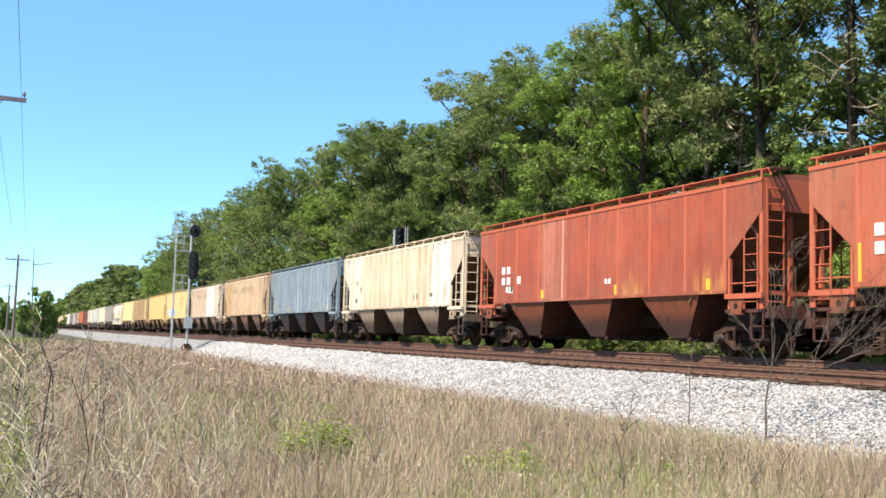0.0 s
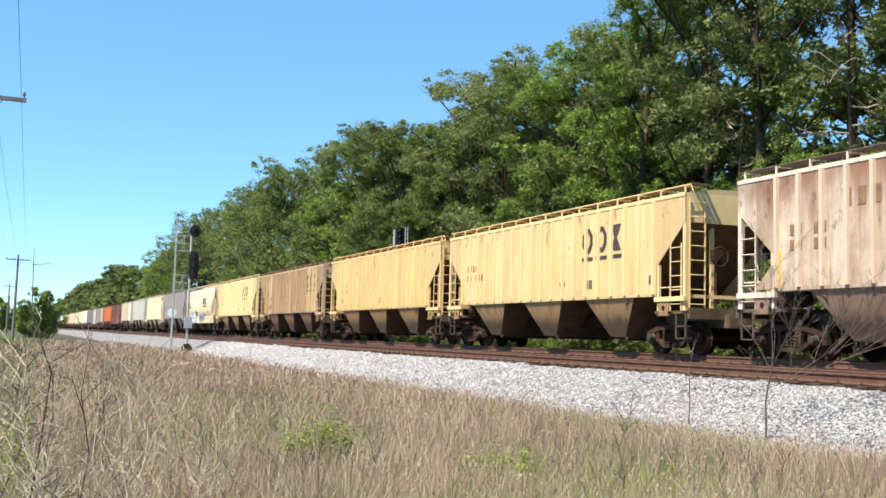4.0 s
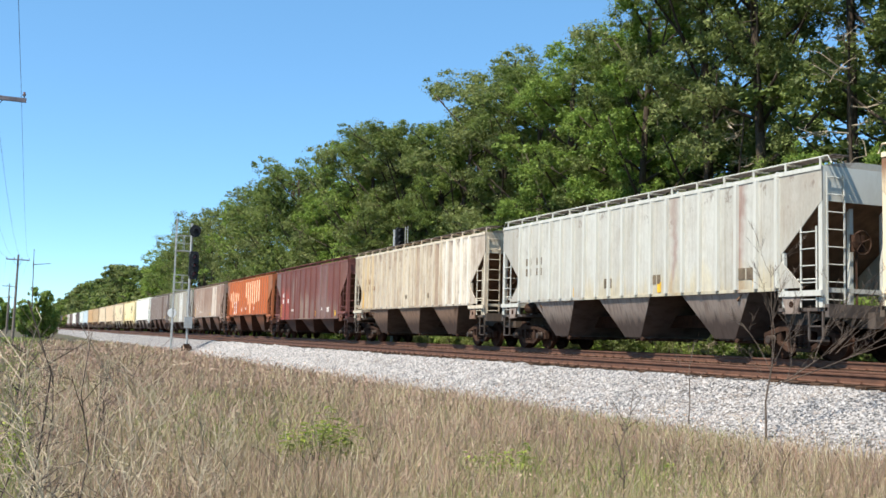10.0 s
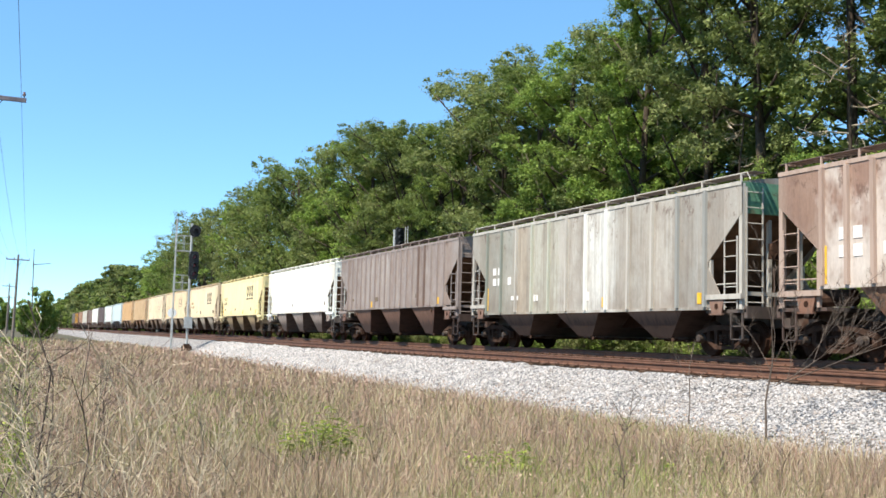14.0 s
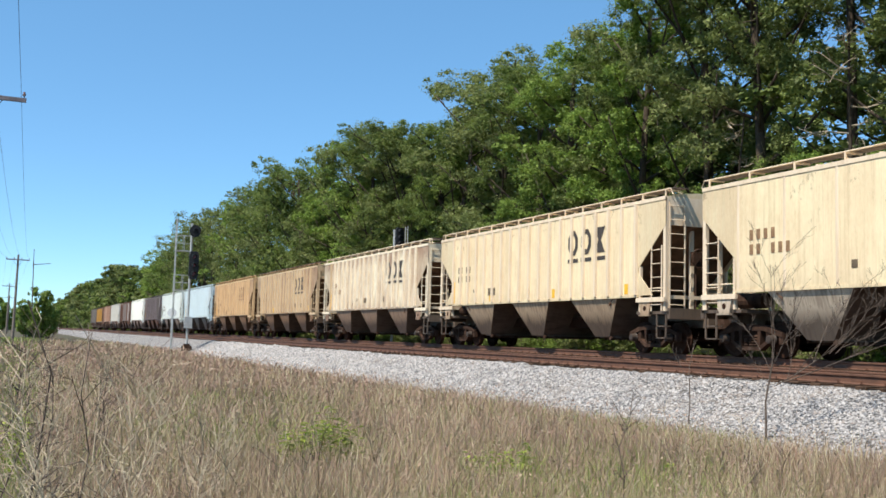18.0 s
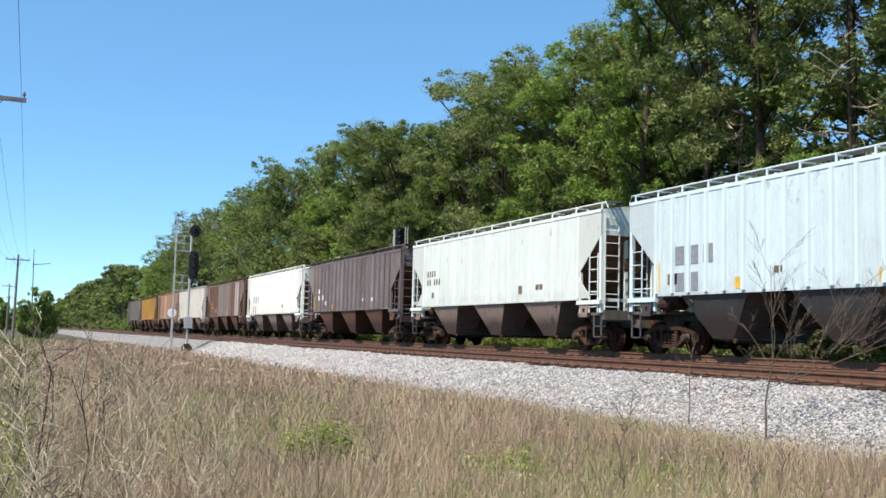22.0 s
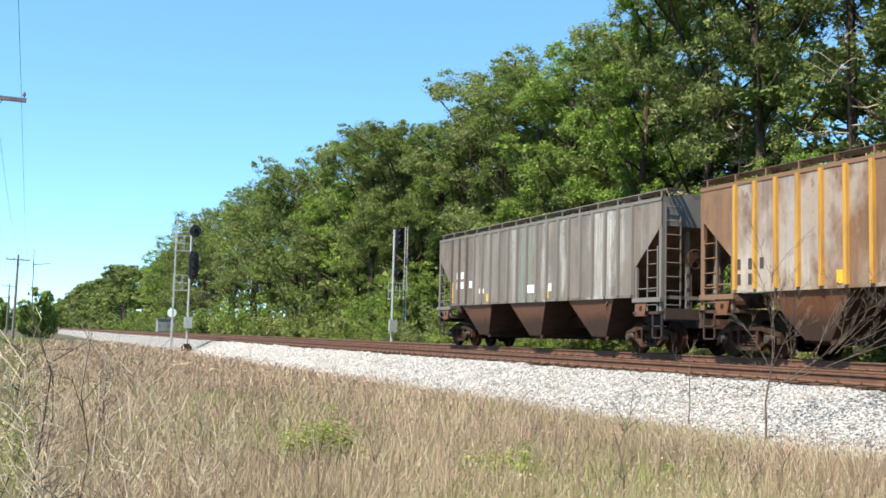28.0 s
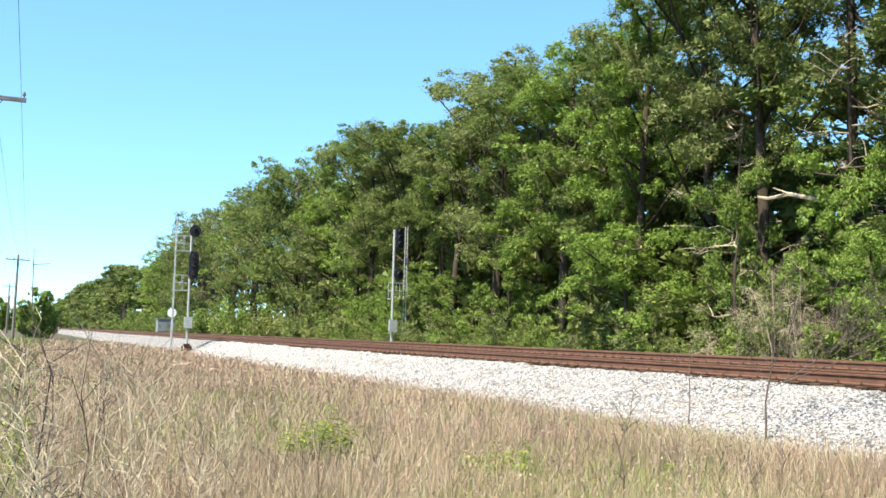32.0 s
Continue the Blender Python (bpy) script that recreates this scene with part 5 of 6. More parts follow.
    piece("air_tank", "air_tank", air_tank, M_STEEL, car, at=pose(0, HALF - 1.0, 0))
    marks(car, i, kind, look_)
    return car


wagons = [build_wagon(i) for i in range(WAGONS)]


# ===== trees and shrubs =====
def leaf_cloud(rng, centres, radii, count, size, fill=0.14, flat=0.72):
    """About count small leaf sprays on the lumps of each clump, thickest on top, round a core of larger shaded leaves."""
    r2 = np.asarray(radii) ** 2
    out = []

    def sprays(p, nrm, s):
        nrm /= np.linalg.norm(nrm, axis=1)[:, None]
        u = np.cross(nrm, rng.normal(size=p.shape))
        u /= np.linalg.norm(u, axis=1)[:, None]
        w = np.cross(nrm, u)
        out.append(np.stack([p - u * s - w * s * 0.55, p - u * s * 0.7 + w * s * 0.6, p + u * s], 1))

    squash = np.array([1.0, 1.0, flat])
    for c, r, n in zip(centres, radii, np.maximum(8, count * r2 / r2.sum()).astype(int)):
        c = np.asarray(c)
        k = 13
        lump = rng.normal(size=(k, 3)) + np.array([0, 0, 0.2])
        lump *= (0.78 * r * rng.random((k, 1)) ** 0.4) / np.linalg.norm(lump, axis=1)[:, None]
        lump *= squash
        rad = r * (0.16 + 0.28 * rng.random(k) ** 1.3)
        which = rng.choice(k, n, p=rad ** 2 / (rad ** 2).sum())
        d = rng.normal(size=(n, 3)) + np.array([0, 0, 0.35])
        d /= np.linalg.norm(d, axis=1)[:, None]
        p = c + lump[which] + d * squash * (rad[which] * (0.55 + 0.75 * rng.random(n) ** 1.6))[:, None]
        sprays(p, d * 0.55 + rng.normal(size=(n, 3)) * 0.42 + np.array([0, 0, 0.3]), size * (0.5 + 0.9 * rng.random((n, 1))))
        m = max(3, int(n * fill))
        d = rng.normal(size=(m, 3))
        d *= rng.random((m, 1)) ** 0.4 / np.linalg.norm(d, axis=1)[:, None]
        which = rng.integers(0, k, m)
        sprays(c + lump[which] + d * squash * rad[which][:, None] * 0.7, rng.normal(size=(m, 3)), size * (1.8 + 1.2 * rng.random((m, 1))))
    return np.concatenate(out)


def grow(rnd, height, spread, low, limbs=15):
    """Trunk and limbs as tubes, and the clumps of foliage that they carry."""
    wood, spots, radii = Mesh(), [], []
    lean = (rnd.uniform(-0.9, 0.9), rnd.uniform(-0.9, 0.9))
    fork = height * rnd.uniform(0.6, 0.68)
    trunk = [Vector((lean[0] * u * u + 0.15 * math.sin(5 * u), lean[1] * u * u, fork * 1.3 * u - 0.3)) for u in (0, 0.2, 0.4, 0.6, 0.8, 1.0)]
    r0 = 0.011 * height + 0.05
    wood.tube(trunk, r0, 8, r0 * 0.35)
    for k in range(limbs):
        u = low + (1 - low) * (k + rnd.random()) / limbs
        a = k * 2.4 + rnd.uniform(-0.6, 0.6)
        seg = min(4, int(u * 5))
        start = trunk[seg].lerp(trunk[seg + 1], u * 5 - seg)
        reach = spread * rnd.uniform(0.5, 1.0) * (1 - 0.45 * max(0, u - 0.5))
        rise = (height - 1.4 - start.z) * rnd.uniform(0.3, 0.9) * (0.25 + 0.75 * u)
        droop = rnd.uniform(-0.8, 0.3) * (1 - u)
        limb = [start + Vector((math.cos(a) * reach * w, math.sin(a) * reach * w, rise * w ** 1.2 + droop * w * w)) for w in (0, 0.3, 0.6, 0.85, 1.0)]
        wood.tube(limb, r0 * 0.28, 5, 0.025)
        for j in range(3):
            w = (0.45, 0.8, 1.02)[j] + rnd.uniform(-0.12, 0.12)
            b = limb[1].lerp(limb[4], (w - 0.3) / 0.75)
            q = b + Vector((rnd.uniform(-1, 1), rnd.uniform(-1, 1), rnd.uniform(-0.5, 0.7))) * spread * 0.2
            q.z = min(q.z, height - 0.9)
            spots.append(tuple(q))
            radii.append(rnd.uniform(0.17, 0.36) * spread)
            wood.tube([b, q], 0.03, 3, 0.01)
    for j in range(7):
        a, q = j * 1.7 + rnd.random(), spread * 0.5 * rnd.random() ** 0.5
        spots.append((trunk[-1].x + q * math.cos(a), trunk[-1].y + q * math.sin(a), height - 1.0 - 0.4 * q - rnd.uniform(0, 2.2)))
        radii.append(rnd.uniform(0.16, 0.3) * spread)
    return wood, spots, radii


def tree_kind(seed, height, spread, count, size, leaf_mat, low=0.3, limbs=18):
    rnd, rng = random.Random(seed), np.random.default_rng(seed)
    wood, spots, radii = grow(rnd, height, spread, low, limbs)
    return wood.data("trunk", M_BARK, True), quads("crown", leaf_cloud(rng, spots, radii, count, size), leaf_mat, 3)


def shrub_kind(seed, h, w, count, size, mat):
    rnd, rng = random.Random(seed), np.random.default_rng(seed)
    wood, spots, radii = Mesh(), [], []
    for k in range(13):
        a, q = rnd.uniform(0, 6.28), w * rnd.random() ** 0.6
        z = h * rnd.uniform(0.2, 0.95) * (1 - 0.45 * (q / w) ** 2)
        tip = (q * math.cos(a), q * math.sin(a), z)
        wood.tube([(tip[0] * 0.15, tip[1] * 0.15, -0.2), (tip[0] * 0.6, tip[1] * 0.6, z * 0.6), tip], 0.04, 4, 0.01)
        for u in (0.5, 0.78, 1.0):
            spots.append((tip[0] * u + rnd.uniform(-0.3, 0.3), tip[1] * u + rnd.uniform(-0.3, 0.3), tip[2] * u))
            radii.append(rnd.uniform(0.3, 0.75) * w / 1.7)
    return wood.data("stem", M_TWIG), quads("foliage", leaf_cloud(rng, spots, radii, count, size), mat, 3)


def plant(name, kind, x, y, z, s, turn, label, category, group, names):
    t = thing(name, pose(x, y, z, 0, 0, turn), label, category, group)
    t.scale = s if isinstance(s, tuple) else (s, s, s)
    for n, me in zip(names, kind):
        part(n, me, None, t)
    return t


NEAR = [tree_kind(11, 20, 4.4, 44000, 0.052, M_LEAF[0], 0.25), tree_kind(12, 20, 4.0, 44000, 0.052, M_LEAF[1], 0.34), tree_kind(13, 20, 4.6, 44000, 0.052, M_LEAF[2], 0.28), tree_kind(14, 20, 3.8, 40000, 0.052, M_LEAF[0], 0.38)]
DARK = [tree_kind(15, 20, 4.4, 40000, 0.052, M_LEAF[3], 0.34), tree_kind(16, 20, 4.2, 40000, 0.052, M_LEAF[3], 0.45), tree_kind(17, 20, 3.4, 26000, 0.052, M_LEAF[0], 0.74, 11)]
MID = [tree_kind(21, 20, 4.8, 14000, 0.082, M_LEAF[0], 0.12), tree_kind(22, 20, 4.4, 14000, 0.082, M_LEAF[1], 0.2), tree_kind(23, 20, 5.0, 14000, 0.082, M_LEAF[2], 0.15)]
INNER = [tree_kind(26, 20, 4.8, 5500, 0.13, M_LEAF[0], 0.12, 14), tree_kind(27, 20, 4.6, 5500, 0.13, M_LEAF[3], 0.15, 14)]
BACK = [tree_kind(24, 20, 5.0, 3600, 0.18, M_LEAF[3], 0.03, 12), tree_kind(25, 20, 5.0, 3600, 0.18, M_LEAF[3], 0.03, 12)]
FARK = [tree_kind(31, 20, 5.4, 3000, 0.26, M_LEAF[0], 0.0, 11), tree_kind(32, 20, 5.2, 3000, 0.26, M_LEAF[2], 0.0, 11)]
SMALL = [tree_kind(71, 7.0, 2.9, 19000, 0.044, M_LEAF[1], 0.12, 14), tree_kind(72, 8.0, 2.6, 19000, 0.044, M_LEAF[1], 0.2, 13)]
SHRUB = [shrub_kind(41, 3.6, 1.9, 5500, 0.045, M_SHRUB[0]), shrub_kind(42, 4.6, 2.0, 7000, 0.045, M_LEAF[1]), shrub_kind(43, 2.8, 1.8, 5500, 0.044, M_SHRUB[1]), shrub_kind(44, 4.0, 1.8, 5500, 0.045, M_LEAF[2])]
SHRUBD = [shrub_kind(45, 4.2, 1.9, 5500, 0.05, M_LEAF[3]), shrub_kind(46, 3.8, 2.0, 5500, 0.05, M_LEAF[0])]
SHRUBF = [shrub_kind(51, 4.2, 2.4, 2400, 0.085, M_SHRUB[0]), shrub_kind(52, 3.6, 2.4, 2400, 0.085, M_SHRUB[1]), shrub_kind(53, 4.0, 2.2, 2400, 0.085, M_LEAF[0])]
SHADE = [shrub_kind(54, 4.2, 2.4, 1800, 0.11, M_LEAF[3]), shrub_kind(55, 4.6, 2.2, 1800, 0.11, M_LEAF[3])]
ROUND = shrub_kind(61, 4.6, 2.0, 9000, 0.085, M_SHRUB[0])
OAK = "leafy oak in full green foliage at the edge of the woods"
TREE, BUSH = ("trunk", "crown"), ("stem", "foliage")
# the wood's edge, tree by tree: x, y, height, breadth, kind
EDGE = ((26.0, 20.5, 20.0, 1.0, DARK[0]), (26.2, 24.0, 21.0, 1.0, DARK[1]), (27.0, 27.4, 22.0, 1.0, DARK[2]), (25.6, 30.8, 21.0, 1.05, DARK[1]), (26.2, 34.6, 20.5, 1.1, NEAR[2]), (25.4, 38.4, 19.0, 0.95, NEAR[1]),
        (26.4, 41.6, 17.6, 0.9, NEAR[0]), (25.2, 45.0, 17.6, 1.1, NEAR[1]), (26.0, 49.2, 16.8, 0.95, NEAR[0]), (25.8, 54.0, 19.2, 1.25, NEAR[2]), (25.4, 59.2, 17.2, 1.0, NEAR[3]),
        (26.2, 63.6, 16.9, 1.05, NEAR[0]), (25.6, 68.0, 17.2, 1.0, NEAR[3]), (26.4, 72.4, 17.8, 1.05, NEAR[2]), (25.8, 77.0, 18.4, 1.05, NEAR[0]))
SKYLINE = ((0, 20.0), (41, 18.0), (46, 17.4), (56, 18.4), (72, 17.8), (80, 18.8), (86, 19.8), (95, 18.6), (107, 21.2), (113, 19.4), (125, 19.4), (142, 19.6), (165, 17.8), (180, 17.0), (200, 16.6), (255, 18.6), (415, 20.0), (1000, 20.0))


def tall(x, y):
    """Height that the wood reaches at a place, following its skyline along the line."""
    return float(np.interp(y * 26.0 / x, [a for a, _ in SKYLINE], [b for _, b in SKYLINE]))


def wood_edge():
    rnd = random.Random(77)
    for x, y, h, w, kind in EDGE:
        plant("oak_tree", kind, x, y, 0.5, (w, w, h / 20), rnd.uniform(0, 360), OAK, "tree", "trees along the line", TREE)
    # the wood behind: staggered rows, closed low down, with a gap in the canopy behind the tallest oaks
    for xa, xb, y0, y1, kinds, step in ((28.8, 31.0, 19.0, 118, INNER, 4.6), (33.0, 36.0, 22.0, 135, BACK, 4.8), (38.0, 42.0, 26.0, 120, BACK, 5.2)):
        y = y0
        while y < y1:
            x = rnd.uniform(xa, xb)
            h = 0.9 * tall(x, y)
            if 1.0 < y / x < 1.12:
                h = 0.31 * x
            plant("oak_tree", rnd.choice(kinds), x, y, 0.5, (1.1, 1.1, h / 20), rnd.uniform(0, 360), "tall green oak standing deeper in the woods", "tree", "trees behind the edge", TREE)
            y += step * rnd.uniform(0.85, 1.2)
    y = 81.5
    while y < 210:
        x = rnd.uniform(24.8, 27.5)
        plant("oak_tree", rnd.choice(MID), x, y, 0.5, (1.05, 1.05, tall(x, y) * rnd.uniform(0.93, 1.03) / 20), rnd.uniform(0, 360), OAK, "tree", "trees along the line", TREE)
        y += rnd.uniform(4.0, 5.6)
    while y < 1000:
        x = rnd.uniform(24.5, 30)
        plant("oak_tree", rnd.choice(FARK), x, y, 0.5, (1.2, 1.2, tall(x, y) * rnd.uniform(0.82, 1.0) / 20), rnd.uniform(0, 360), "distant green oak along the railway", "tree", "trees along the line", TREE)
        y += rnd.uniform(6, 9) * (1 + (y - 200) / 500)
    # undergrowth: low bushes at the front, taller ones behind
    y = 18.0
    while y < 72:
        s = rnd.uniform(0.4, 0.85)
        plant("shrub", rnd.choice(SHRUB), rnd.uniform(22.3, 23.4), y, 0.5, s, rnd.uniform(0, 360), "low bright green shrub beside the track", "shrub", "shrubs below the trees", BUSH)
        y += rnd.uniform(1.2, 2.2)
    y = 17.0
    while y < 76:
        s = rnd.uniform(0.7, 1.35)
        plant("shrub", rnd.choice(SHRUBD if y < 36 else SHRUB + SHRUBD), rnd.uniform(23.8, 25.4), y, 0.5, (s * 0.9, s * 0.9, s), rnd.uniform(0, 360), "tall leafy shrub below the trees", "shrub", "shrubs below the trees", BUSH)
        y += rnd.uniform(2.6, 4.6)
    y = 16.0
    while y < 110:
        s = rnd.uniform(1.4, 2.4)
        plant("shrub", rnd.choice(SHADE), rnd.uniform(28.0, 33.0), y, 0.5, s, rnd.uniform(0, 360), "dense dark undergrowth bush inside the woods", "shrub", "shrubs inside the woods", BUSH)
        y += rnd.uniform(1.8, 2.6)
    y = 72.0
    while y < 340:
        s = rnd.uniform(0.6, 1.4)
        plant("shrub", rnd.choice(SHRUBF), rnd.uniform(22.6, 25.0), y, 0.5, s, rnd.uniform(0, 360), "dense green shrub below the trees", "shrub", "shrubs below the trees", BUSH)
        y += rnd.uniform(1.9, 3.4) * (1 + (y - 70) / 150)
    # small full trees that stand out in front
    for x, y, h, w, kind in ((23.9, 37.2, 7.2, 1.15, 0), (24.3, 49.3, 8.2, 0.95, 1), (24.2, 30.6, 8.4, 0.72, 1), (24.6, 26.0, 8.4, 0.8, 1), (23.6, 23.0, 5.4, 0.75, 0), (24.0, 66.0, 6.5, 0.9, 0), (24.2, 58.0, 5.6, 0.8, 1)):
        plant("young_tree", SMALL[kind], x, y, 0.5, (w, w, h / (7, 8)[kind]), y * 31, "young broad-leaved tree with bright green foliage", "tree", "young trees at the edge", TREE)
    for y, s in ((24.6, 0.42), (26.6, 0.36), (28.3, 0.42), (30.4, 0.34), (33.0, 0.4), (36.5, 0.36)):
        plant("shrub", SHRUB[0], 22.75, y * 1.03, 0.5, (s * 1.2, s * 1.2, s * 1.1), y * 77, "low bright green shrub beside the track", "shrub", "shrubs below the trees", BUSH)
    # trees across the field, far along the road
    for x, yy, s, k in ((3.3, 150.0, 1.7, 0), (4.4, 158.0, 1.4, 2), (2.0, 160.0, 1.3, 1), (-3.5, 330.0, 2.2, 0), (-6, 360, 2.6, 1), (-1.0, 420, 2.2, 2), (1.5, 300, 1.6, 0)):
        plant("round_bush", ROUND, x, yy, -0.2, (s * 0.8, s * 0.8, s * 1.1), 40 * yy, "dense round dark green bush beside the distant road", "bush", "bushes beside the road", BUSH)


wood_edge()


# ===== grass and weeds on the field =====
def grass(name, seed, count, near, far, hmin, hmax, mat, label, width=1.0, keep=None, lean=0.35, tuft=0):
    rng = np.random.default_rng(seed)
    d = near * (far / near) ** (rng.random(count * 3) ** 0.85)
    a = np.radians(-3.0 + 56.0 * rng.random(count * 3))
    x, y = d * np.sin(a), d * np.cos(a)
    if tuft:
        k = rng.integers(0, len(x) // tuft, len(x))
        x, y = x[k] + 0.11 * rng.normal(size=len(x)), y[k] + 0.11 * rng.normal(size=len(x))
        d = np.hypot(x, y)
    ok = x < TOE + 0.25 + 0.5 * rng.normal(size=len(x))
    patch = np.sin(x * 0.9 + 1.3 * np.sin(y * 0.37)) * np.sin(y * 0.55 + seed) + 0.5 * np.sin(x * 2.3 + y * 1.7 + seed)
    if name != "green_grass":
        ok &= (x > 0.024 * y) | (y < 8.5) | (rng.random(len(x)) > 0.8)
    if keep is not None:
        ok &= patch + 0.6 * rng.normal(size=len(x)) > keep
    x, y, d, patch = x[ok][:count], y[ok][:count], d[ok][:count], patch[ok][:count]
    n = len(x)
    h = (hmin + (hmax - hmin) * rng.random(n) ** 1.6) * (1 + 0.18 * patch)
    h *= np.where(x > TOE - 1.2, 0.7, 1.0)
    w = width * np.maximum(0.0024, d * 0.00034) * (0.7 + 0.6 * rng.random(n))
    t = rng.random(n) * 6.28
    bend = lean * h * rng.random(n)
    b = rng.random(n) * 6.28
    ux, uy = np.cos(t) * w, np.sin(t) * w
    bx, by = np.cos(b) * bend, np.sin(b) * bend
    z = np.full(n, -0.02)
    lo = np.stack([x, y, z], 1)
    mid = lo + np.stack([bx * 0.35, by * 0.35, h * 0.6], 1)
    tip = lo + np.stack([bx, by, h], 1)
    u = np.stack([ux, uy, np.zeros(n)], 1)
    v = np.stack([lo - u, lo + u, mid + u * 0.75, mid - u * 0.75, tip], 1).astype(np.float32)
    me = bpy.data.meshes.new(name)
    me.vertices.add(n * 5)
    me.vertices.foreach_set("co", v.reshape(-1))
    k = np.arange(n, dtype=np.int32)[:, None] * 5
    idx = np.concatenate([k + np.array([[0, 1, 2, 3]]), k + np.array([[3, 2, 4]])], 1).reshape(-1).astype(np.int32)
    me.loops.add(n * 7)
    me.loops.foreach_set("vertex_index", idx)
    me.polygons.add(n * 2)
    st = np.stack([np.arange(n) * 7, np.arange(n) * 7 + 4], 1).reshape(-1).astype(np.int32)
    me.polygons.foreach_set("loop_start", st)
    me.polygons.foreach_set("loop_total", np.tile(np.array([4, 3], dtype=np.int32), n))
    me.update(calc_edges=True)
    me.materials.append(mat)
    tagged(new(name, me), label, "grass", kind="stuff")


grass("dry_grass", 3, 90000, 4.4, 110, 0.16, 0.6, M_DRY, "tall dry straw-coloured grass covering the field", 1.0, lean=0.6, tuft=14)
grass("broken_straw", 8, 20000, 4.4, 60, 0.1, 0.4, M_DRY, "broken bleached straw lying among the grass", 1.0, lean=1.4)
grass("seeding_grass", 4, 56000, 7.5, 110, 0.3, 0.6, M_SEED, "brownish dry seed-headed grass", 0.9, lean=0.7, tuft=10)
grass("green_grass", 6, 46000, 4.4, 26, 0.12, 0.46, M_GREEN, "green grass growing among the straw", 1.0, keep=-0.15, lean=0.8, tuft=12)


def seed_heads():
    """Loose specks of seed and dry leaf held at the height of the grass."""
    rng = np.random.default_rng(9)
    n = 42000
    d = 5.5 * (70 / 5.5) ** (rng.random(n) ** 0.9)
    a = np.radians(-3 + 56 * rng.random(n))
    p = np.stack([d * np.sin(a), d * np.cos(a), 0.16 + 0.4 * rng.random(n) ** 0.8], 1)
    ok = p[:, 0] < TOE - 0.3
    p, d = p[ok], d[ok]
    n = len(p)
    u, w = rng.normal(size=(n, 3)), rng.normal(size=(n, 3))
    u /= np.linalg.norm(u, axis=1)[:, None]
    w /= np.linalg.norm(w, axis=1)[:, None]
    s = np.maximum(0.006, d * 0.00075)[:, None] * (0.5 + rng.random((n, 1)))
    q = np.stack([p - u * s * 1.6, p + w * s * 0.8, p + u * s * 1.6, p - w * s * 0.8], 1)
    tagged(new("seed_heads", quads("seed_heads", q, M_SEED)), "pinkish-brown seed heads on the dry grass", "grass", kind="stuff")


seed_heads()


def verge():
    """The mown green strip beside the field."""
    rng = np.random.default_rng(12)
    n = 26000
    y = 8.5 * (150 / 8.5) ** rng.random(n)
    x = y * rng.uniform(-0.09, 0.028, n)
    h, t = rng.uniform(0.08, 0.3, n), rng.random(n) * 6.28
    w = np.maximum(0.004, y * 0.0005)
    p = np.stack([x, y, np.full(n, -0.02)], 1)
    u = np.stack([np.cos(t) * w, np.sin(t) * w, np.zeros(n)], 1)
    tip = p + np.stack([rng.normal(size=n) * h * 0.4, rng.normal(size=n) * h * 0.4, h], 1)
    tagged(new("verge_grass", quads("verge_grass", np.stack([p - u, p + u, tip], 1), M_GREEN, 3)), "short green grass on the verge beside the field", "grass", kind="stuff")


verge()


def weed(rnd, height, lean, branches, thick, droop=0.0):
    """A dead stalk with crooked side branches."""
    m = Mesh()
    a = rnd.uniform(0, 6.28)
    pts = [Vector((lean[0] * u * u * height + height * 0.035 * math.sin(9 * u + a), lean[1] * u * u * height + height * 0.03 * math.sin(13 * u + 2 * a), height * u - 0.05)) for u in (0, 0.2, 0.4, 0.6, 0.8, 1.0)]
    m.tube(pts, thick, 5, thick * 0.4)
    for k in range(branches):
        u = rnd.uniform(0.3, 0.98)
        i = min(4, int(u * 5))
        p = pts[i].lerp(pts[i + 1], u * 5 - i)
        d = Vector((rnd.uniform(-1, 1), rnd.uniform(-1, 1), rnd.uniform(0.2, 1.1) - droop)).normalized() * height * rnd.uniform(0.07, 0.23)
        q = p + d * 0.55 + Vector((0, 0, 0.02))
        e = p + d + Vector((0, 0, rnd.uniform(-0.05, 0.08)))
        m.tube([p, q, e], thick * 0.5, 4, thick * 0.25)
        for j in range(2):
            f = q.lerp(e, rnd.random())
            m.tube([f, f + Vector((rnd.uniform(-1, 1), rnd.uniform(-1, 1), rnd.uniform(-0.2, 0.9))) * height * 0.08], thick * 0.3, 3, thick * 0.2)
    return m


